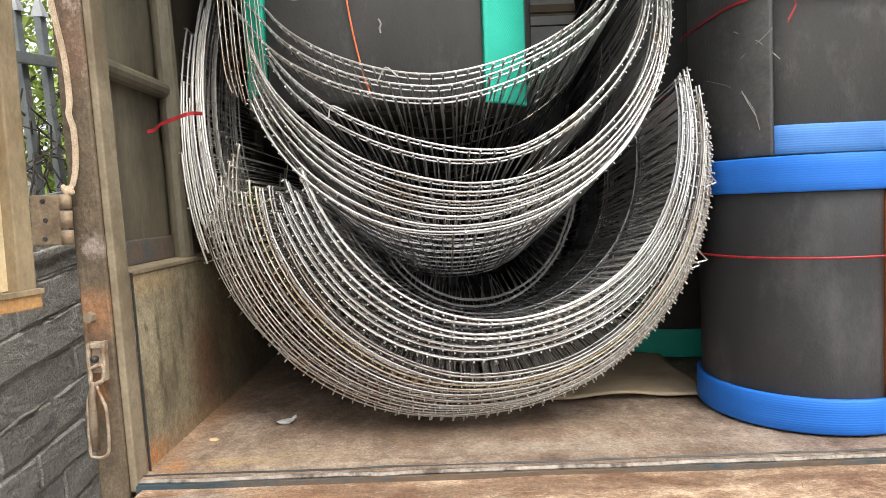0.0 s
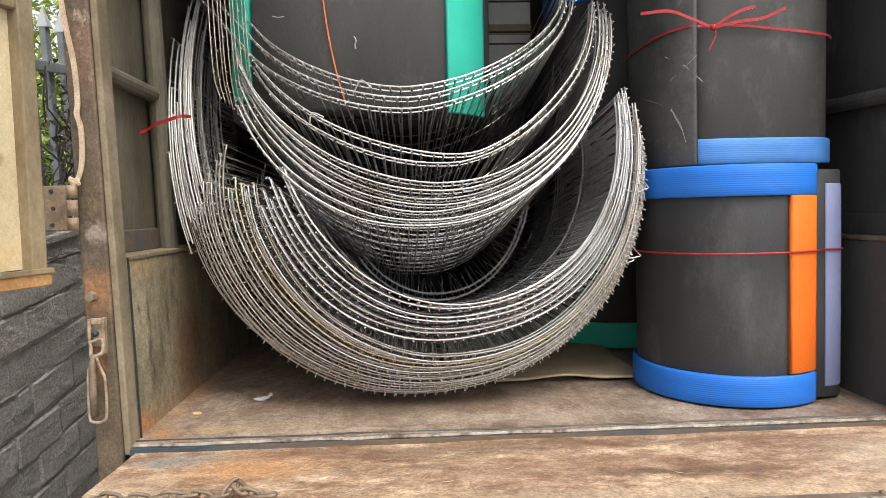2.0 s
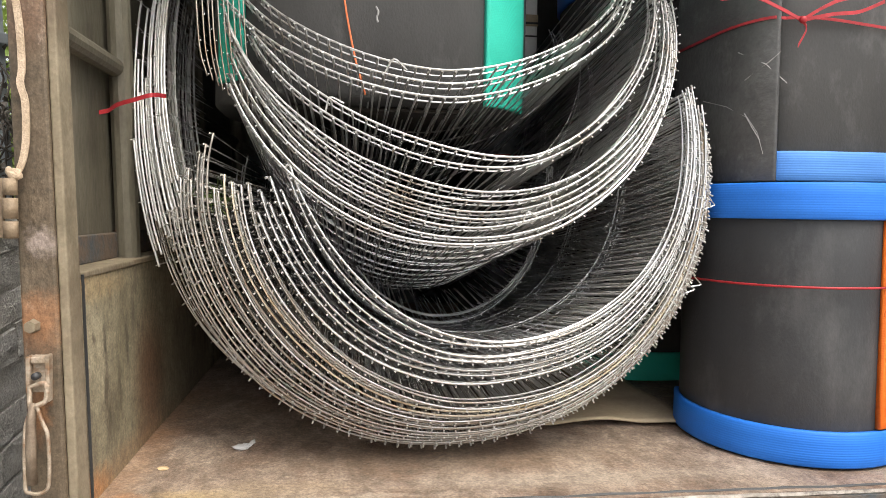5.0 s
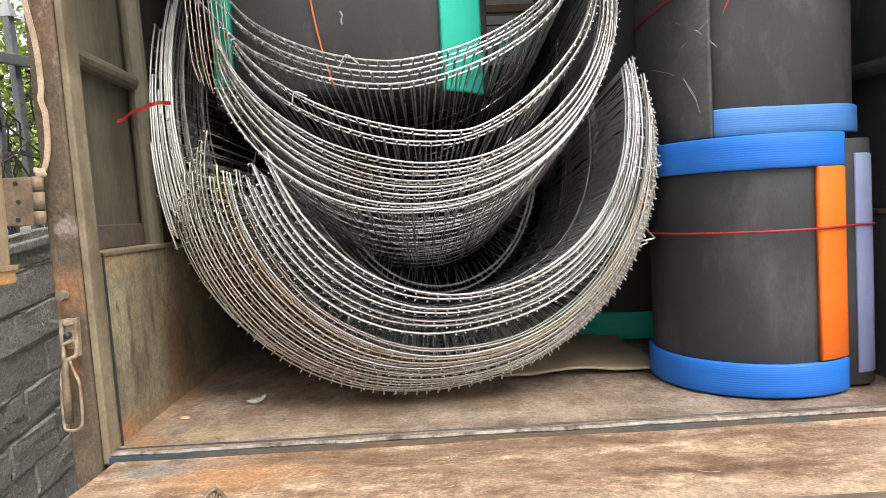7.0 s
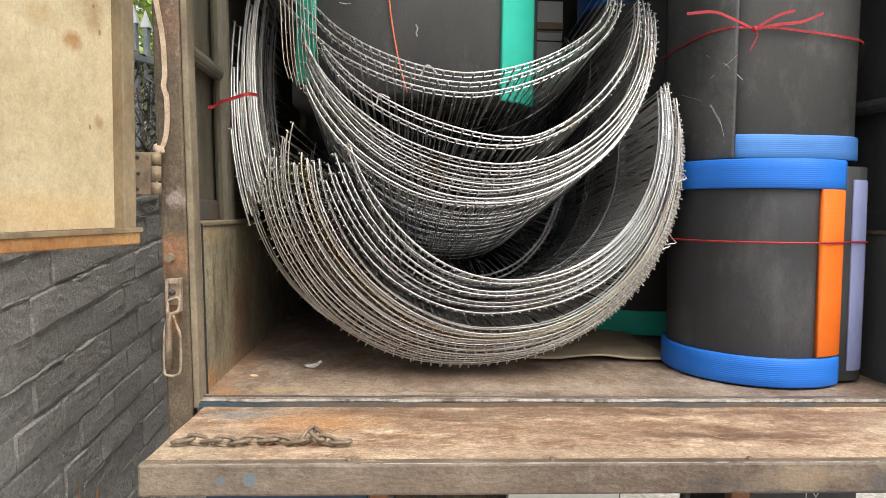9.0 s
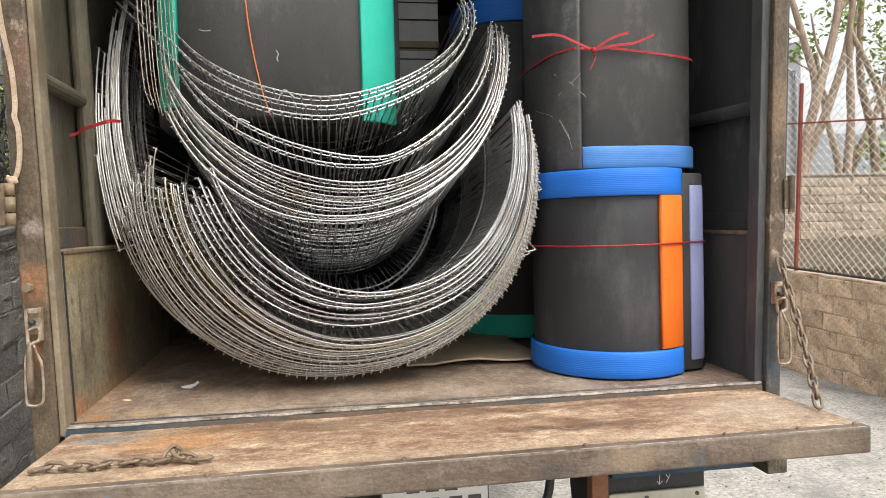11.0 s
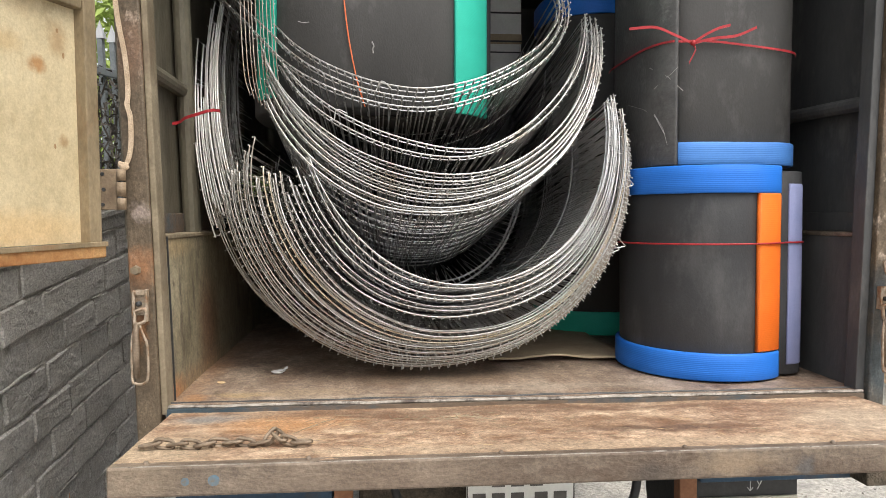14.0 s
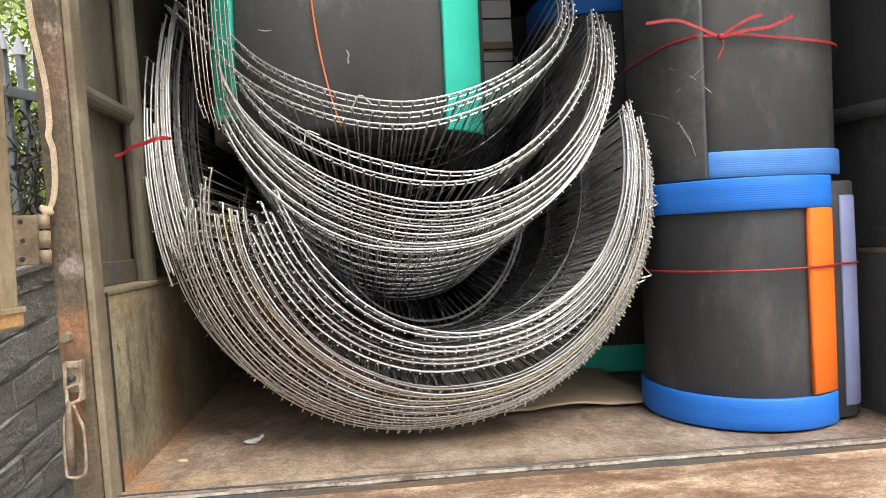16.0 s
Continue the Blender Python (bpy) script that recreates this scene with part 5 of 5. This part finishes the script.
bmesh.ops.create_cone(bm, cap_ends=True, segments=4, radius1=0.032, radius2=0.001, depth=0.085, matrix=pose(0, 0, 0.842, 0, 0, 45))
tipm = mesh_of("tip", bm, M_TIP)
for i in range(36):
    a = new("picket", pk)
    a.parent, a.location = fence_l, (rnd.uniform(-0.004, 0.004), -3.0 + 0.155 * i, 0)
    b = new("tip", tipm)
    b.parent = a
for z in (0.13, 0.62):
    part("rail", box(0.013, 0.034, -3.2, 4.0, z, z + 0.04, 0.003), M_PICKET, fence_l)
VINE_AT = TURNED @ Matrix.Translation((1.22, -2.7, -1.153))
bm = bmesh.new()
for k in range(170):
    y = rnd.uniform(2.2, 8.5)
    pts = [(-1.285 + rnd.uniform(-0.03, 0.03), y, 1.40)]
    for _ in range(6):
        q = pts[-1]
        pts.append((-1.285 + rnd.uniform(-0.05, 0.04), q[1] + rnd.gauss(0, 0.07), q[2] + rnd.uniform(0.02, 0.14)))
    tube(pts, 0.004, 4, bm)
leaf_cloud(bm, (-1.29, 4.0, 1.93), 0.30, 500, 0.03, 3, 0.35)
leaf_cloud(bm, (-1.29, 3.3, 1.78), 0.34, 700, 0.03, 4, 0.8)
leaf_cloud(bm, (-1.29, 4.2, 1.70), 0.5, 900, 0.032, 14, 0.6)
leaf_cloud(bm, (-1.29, 5.2, 1.85), 0.6, 700, 0.035, 5, 0.4)
vines = tagged(part("vines", bm, M_VINE), "dry dark vines tangled on the picket fence", "vine", kind="stuff")
vines.matrix_world = VINE_AT
bm = bmesh.new()
for k, (x, y, z, r) in enumerate(((-3.0, 7.5, 2.6, 1.0), (-3.6, 9.0, 3.6, 1.3), (-2.6, 6.0, 1.2, 0.7), (-3.2, 11.0, 2.4, 1.5), (-2.4, 8.5, 4.4, 0.9), (-2.1, 5.2, 2.3, 0.75), (-2.5, 6.6, 3.3, 1.0), (-2.0, 4.6, 1.5, 0.5))):
    leaf_cloud(bm, (x, y, z), r, 3200, 0.075, 20 + k)
tagged(part("shrubs", bm, M_LEAFY), "yellow-green shrubs behind the picket fence", "shrub", kind="stuff")
blades = thing("dry_plant", "two upright orange dry leaf blades at the wall foot", "plant", (-1.12, 2.62, 0))
for dx, h in ((0.0, 0.41), (-0.062, 0.40)):
    bm = bmesh.new()
    rows = []
    for i in range(11):
        f = i / 10
        w = 0.020 * (0.6 + 0.9 * math.sin(3.1 * f ** 0.8)) * (1.02 - f)
        mid = Vector((dx + 0.012 * f * f, 0.01 * math.sin(4 * f), h * f))
        rows.append([bm.verts.new(mid + Vector((u * w, 0.25 * abs(u) * w + v, 0))) for u, v in ((-1, 0), (0, 0), (1, 0), (0, 0.002))])
    for a, b in zip(rows, rows[1:]):
        for k in range(4):
            bm.faces.new((a[k], a[(k + 1) % 4], b[(k + 1) % 4], b[k]))
    part("blade", bm, M_ORLEAF, blades, "", True)
bm = bmesh.new()
for k in range(160):
    r = rnd.uniform(0.008, 0.03)
    bmesh.ops.create_icosphere(bm, subdivisions=1, radius=r, matrix=pose(rnd.uniform(-1.22, -0.75), rnd.uniform(1.7, 3.6), r * 0.4, rnd.uniform(0, 90), rnd.uniform(0, 90), 0) @ Matrix.Diagonal((1, rnd.uniform(0.5, 1), 0.6, 1)))
tagged(part("rubble", bm, M_RUBBLE), "small dark rubble and dry litter along the wall foot", "rubble", kind="stuff")

bm = bmesh.new()
for k in range(1100):
    r = rnd.uniform(0.0018, 0.0055)
    box(-r, r, -r * 0.8, r * 0.8, -r * 0.5, r * 0.6, 0, bm, pose(rnd.uniform(1.2, 4.2), rnd.uniform(1.9, 6.8), r * 0.35, rnd.uniform(-25, 25), rnd.uniform(-25, 25), rnd.uniform(0, 360)))
tagged(part("gravel", bm, M_GRIT), "pale loose gravel and grit on the yard", "gravel", kind="stuff")
# ---- right: low wall, wire fence, far wall, house, tree ----
WX = 4.3
wall_r = tagged(part("wall_east", box(WX + 0.012, WX + 0.20, 1.5, 9.4, -0.6, 0.905, 0.01), M_BRICKM), "low tan block wall along the yard", "wall", kind="structure")
rb = [block_mesh("block", 0.372 + 0.006 * (s % 4), 0.136 + 0.004 * (s % 3), 0.03, 40 + s * 2.3, M_BRICK) for s in range(9)]
for j in range(6):
    for i in range(16):
        ob = new("block", rnd.choice(rb))
        ob.parent = wall_r
        ob.location = (WX + rnd.uniform(-0.004, 0.008), 3.0 + 0.4 * (i + (0.0, 0.46, 0.12, 0.58, 0.3, 0.74)[j]) + rnd.uniform(-0.012, 0.012), 0.0745 + 0.151 * j + rnd.uniform(-0.005, 0.005))
        ob.rotation_euler = (rnd.uniform(-0.015, 0.015), 0, 3.14159 + rnd.uniform(-0.01, 0.01))
bm = bmesh.new()
for j in range(6):
    zz = 0.15 + 0.151 * j
    tube([(WX + 0.018 + 0.014 * noise.noise(Vector((i * 0.45, j * 3.1, 1))), 2.6 + 0.05 * i, zz + 0.012 * noise.noise(Vector((i * 0.3, j * 2.7, 4)))) for i in range(130)], 0.012, 6, bm)
part("mortar_bead", bm, M_BRICKM, wall_r, "smeared mortar joints", True)
pivot = Matrix.Translation((WX, 6.4, 0.92))
SLOPE = pivot @ Matrix.Rotation(0.032, 4, "X") @ pivot.inverted()
wall_r.matrix_world = SLOPE
cap = new("cable", mesh_of("cable", tube([(WX + 0.04 + 0.02 * noise.noise(Vector((i * 0.6, 0, 2))), 2.5 + 0.25 * i, 0.935 + 0.01 * noise.noise(Vector((i, 0, 0)))) for i in range(36)], 0.012, 6), M_CABLE))
cap.matrix_world = SLOPE
tagged(cap, "black cable lying along the low wall", "cable")
fence_r = thing("wire_fence", "rusty chain-link fence on red steel posts above the low wall", "fence", (WX + 0.1, 5.75, 0.885))
fence_r.rotation_euler = (0.06, 0, 0)
for y in (-2.4, 0.18, 2.8):
    part("post", box(-0.014, 0.014, y - 0.014, y + 0.014, -0.05, 1.68, 0.004), M_REDPOST, fence_r, "red oxide steel post")
part("rail", tube([(0, -3.2, 1.19), (0, 0, 1.32), (0, 3.5, 1.46)], 0.008, 6), M_REDPOST, fence_r)
bm = bmesh.new()
pitch = 0.046
for i in range(141):
    y = -3.0 + pitch * i
    s = 1 if i % 2 else -1
    pts = [(0.03, y + (s if k % 2 else -s) * pitch * 0.48, 0.02 + k * pitch * 0.80 + 0.004 * noise.noise(Vector((i, k, 0)))) for k in range(50 + i % 3)]
    tube(pts, 0.0033, 3, bm)
chain_link = part("chain_link", bm, M_LINK, fence_r, "zigzag wire netting")
# Bank added for shadowed ground; that shade sits in its dark colour.
bank = tagged(part("ground_bank", sheet(4.62, 13.0, 7.9, 9.49, 60, 14, lambda x, y: 0.72 + 0.20 * (y - 7.9) + 0.07 * noise.noise(Vector((x * 2.2, y * 3, 0))) + 0.02 * noise.noise(Vector((x * 9, y * 11, 3))), 0.6), M_MUDSHADE), "soil bank, shade put into its dark brown, between both walls", "soil", kind="structure")
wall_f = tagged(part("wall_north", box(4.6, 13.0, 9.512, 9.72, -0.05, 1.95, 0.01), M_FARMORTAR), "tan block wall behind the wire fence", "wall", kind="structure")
fb_ = []
for s in range(5):
    bm = box(-0.134, 0.134, -0.02, 0, -0.059, 0.059, 0.006, segs=1)
    for v in bm.verts:
        v.co += 0.006 * Vector((noise.noise(v.co * 13 + Vector((s, 0, 0))), 0, noise.noise(v.co * 13 + Vector((0, s, 0)))))
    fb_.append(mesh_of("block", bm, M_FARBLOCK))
for j in range(5, 15):
    for i in range(22):
        ob = new("block", rnd.choice(fb_))
        ob.parent = wall_f
        ob.location = (4.9 + 0.28 * (i + 0.5 * (j % 2)) + rnd.uniform(-0.015, 0.015), 9.512 + rnd.uniform(-0.008, 0.006), 0.068 + 0.128 * j + rnd.uniform(-0.004, 0.004))
tagged(part("coping", box(4.6, 13.0, 9.48, 9.74, 1.951, 1.99, 0.008), M_FARMORTAR, wall_f), "pale cement coping")
house = thing("house", "grey-blue rendered house with a white awning and dark doorway", "house", (9.48, 14.5, 0))
part("wall", box(-2.4, 1.15, 0, 4.0, 0, 5.15, 0.02), M_HOUSE, house, "grey-blue rendered wall")
part("awning", box(-2.2, -0.20, -0.9, 0, 4.35, 4.62, 0.02), M_HOUSEW, house, "white concrete awning")
part("door", box(-0.8, 0.20, -0.012, 0, 0, 4.1), M_VOID, house, "dark doorway")
part("pipe", tube([(-0.20, -0.06, 4.5), (0.80, -0.06, 4.55), (0.95, -0.06, 4.52), (0.98, -0.06, 4.35), (0.98, -0.06, 0)], 0.035, 8), M_HOUSE, house, "pale pipe")
part("side_wall", box(1.16, 6.0, 1.5, 4.0, 0, 3.35, 0.02), M_HOUSE, house, "low grey side wall")


def tree(name, at, forks, crown, label, mat_leaf, seed):
    ob = thing(name, label, "tree", at)
    bm = bmesh.new()
    for pts, r0, r1 in forks:
        line = spline(pts, 6)
        tube(line, r0, 9, bm, radii=[r0 + (r1 - r0) * i / (len(line) - 1) for i in range(len(line))])
    part("trunk", bm, M_BARK, ob, "forked pale brown trunk and limbs", True)
    bm = bmesh.new()
    for k, (c, r, n) in enumerate(crown):
        leaf_cloud(bm, c, r, n, 0.12, seed + k, 0.7)
    part("crown", bm, mat_leaf, ob, "sparse green leaves")
    return ob


tree("tree", (8.25, 11.2, 0), [
    ([(-0.12, 0, 0), (-0.05, 0, 1.6), (0.08, 0, 2.6), (0.37, 0, 3.6), (0.70, 0, 4.8), (0.8, 0, 6.2)], 0.115, 0.05),
    ([(0.10, 0, 2.7), (0.36, 0.1, 3.55), (0.12, 0.1, 4.4), (-0.12, 0.1, 5.1), (-0.5, 0.1, 5.7)], 0.08, 0.04),
    ([(0.60, 0, 0), (0.82, -0.1, 2.4), (0.88, -0.1, 3.4), (0.85, -0.1, 4.4), (1.05, -0.1, 5.8)], 0.085, 0.035),
    ([(0.85, -0.1, 4.5), (1.15, -0.1, 4.0), (1.45, -0.1, 3.3), (1.6, -0.1, 2.6)], 0.05, 0.04),
    ([(0.12, 0.1, 4.4), (-0.32, 0.1, 4.75), (-0.8, 0.1, 4.85)], 0.035, 0.018),
    ([(0.45, 0, 4.0), (0.30, 0, 4.3), (0.20, 0, 4.8)], 0.03, 0.015),
    ([(0.70, 0, 4.8), (1.1, 0, 5.2), (1.6, 0, 5.3)], 0.04, 0.02)],
    [((-0.8, 0.1, 5.4), 0.7, 260), ((0.7, 0, 6.3), 1.0, 300), ((-0.8, 0, 4.9), 0.35, 70), ((1.5, 0, 5.4), 0.6, 120), ((0.3, 0, 5.2), 0.5, 60)],
    "bare forked tree with sparse leaves behind the far wall", M_LEAF, 50)
tree("tree", (10.6, 13.0, 0), [([(0, 0, 0), (0.1, 0, 2.4), (0.0, 0, 4.0), (0.3, 0, 6.0)], 0.07, 0.03), ([(0.1, 0, 2.4), (0.7, 0, 3.6), (1.2, 0, 5.2)], 0.09, 0.03)],
     [((1.5, 0, 4.0), 1.0, 700), ((1.4, 0, 5.2), 0.8, 260), ((1.3, 0, 2.8), 0.8, 500)], "leafy tree beyond the yard", M_LEAF, 70)
tree("tree", (9.05, 12.0, 0), [([(-0.5, 0, 0), (-0.15, 0, 2.2), (0.35, 0, 3.4), (0.75, 0, 4.6), (0.9, 0, 6.0)], 0.10, 0.05), ([(0.75, 0.3, 0), (0.80, 0.3, 2.0), (0.50, 0.3, 3.3), (0.30, 0.3, 4.4)], 0.085, 0.04), ([(1.6, 0.2, 0), (1.45, 0.2, 2.6), (1.15, 0.2, 4.0), (1.2, 0.2, 5.6)], 0.10, 0.05),
     ([(0.35, 0, 3.4), (0.1, 0, 3.9), (-0.4, 0, 4.2)], 0.03, 0.012), ([(1.3, 0.2, 3.4), (1.6, 0.2, 3.7), (1.7, 0.2, 4.2)], 0.03, 0.012)],
     [((-0.4, 0, 4.4), 0.45, 120), ((0.6, 0, 5.0), 0.8, 240), ((1.7, 0.2, 4.5), 0.5, 130), ((2.2, 0.4, 2.6), 0.8, 420)], "tangled slender trunks with sparse yellow-green leaves", M_LEAFY, 90)
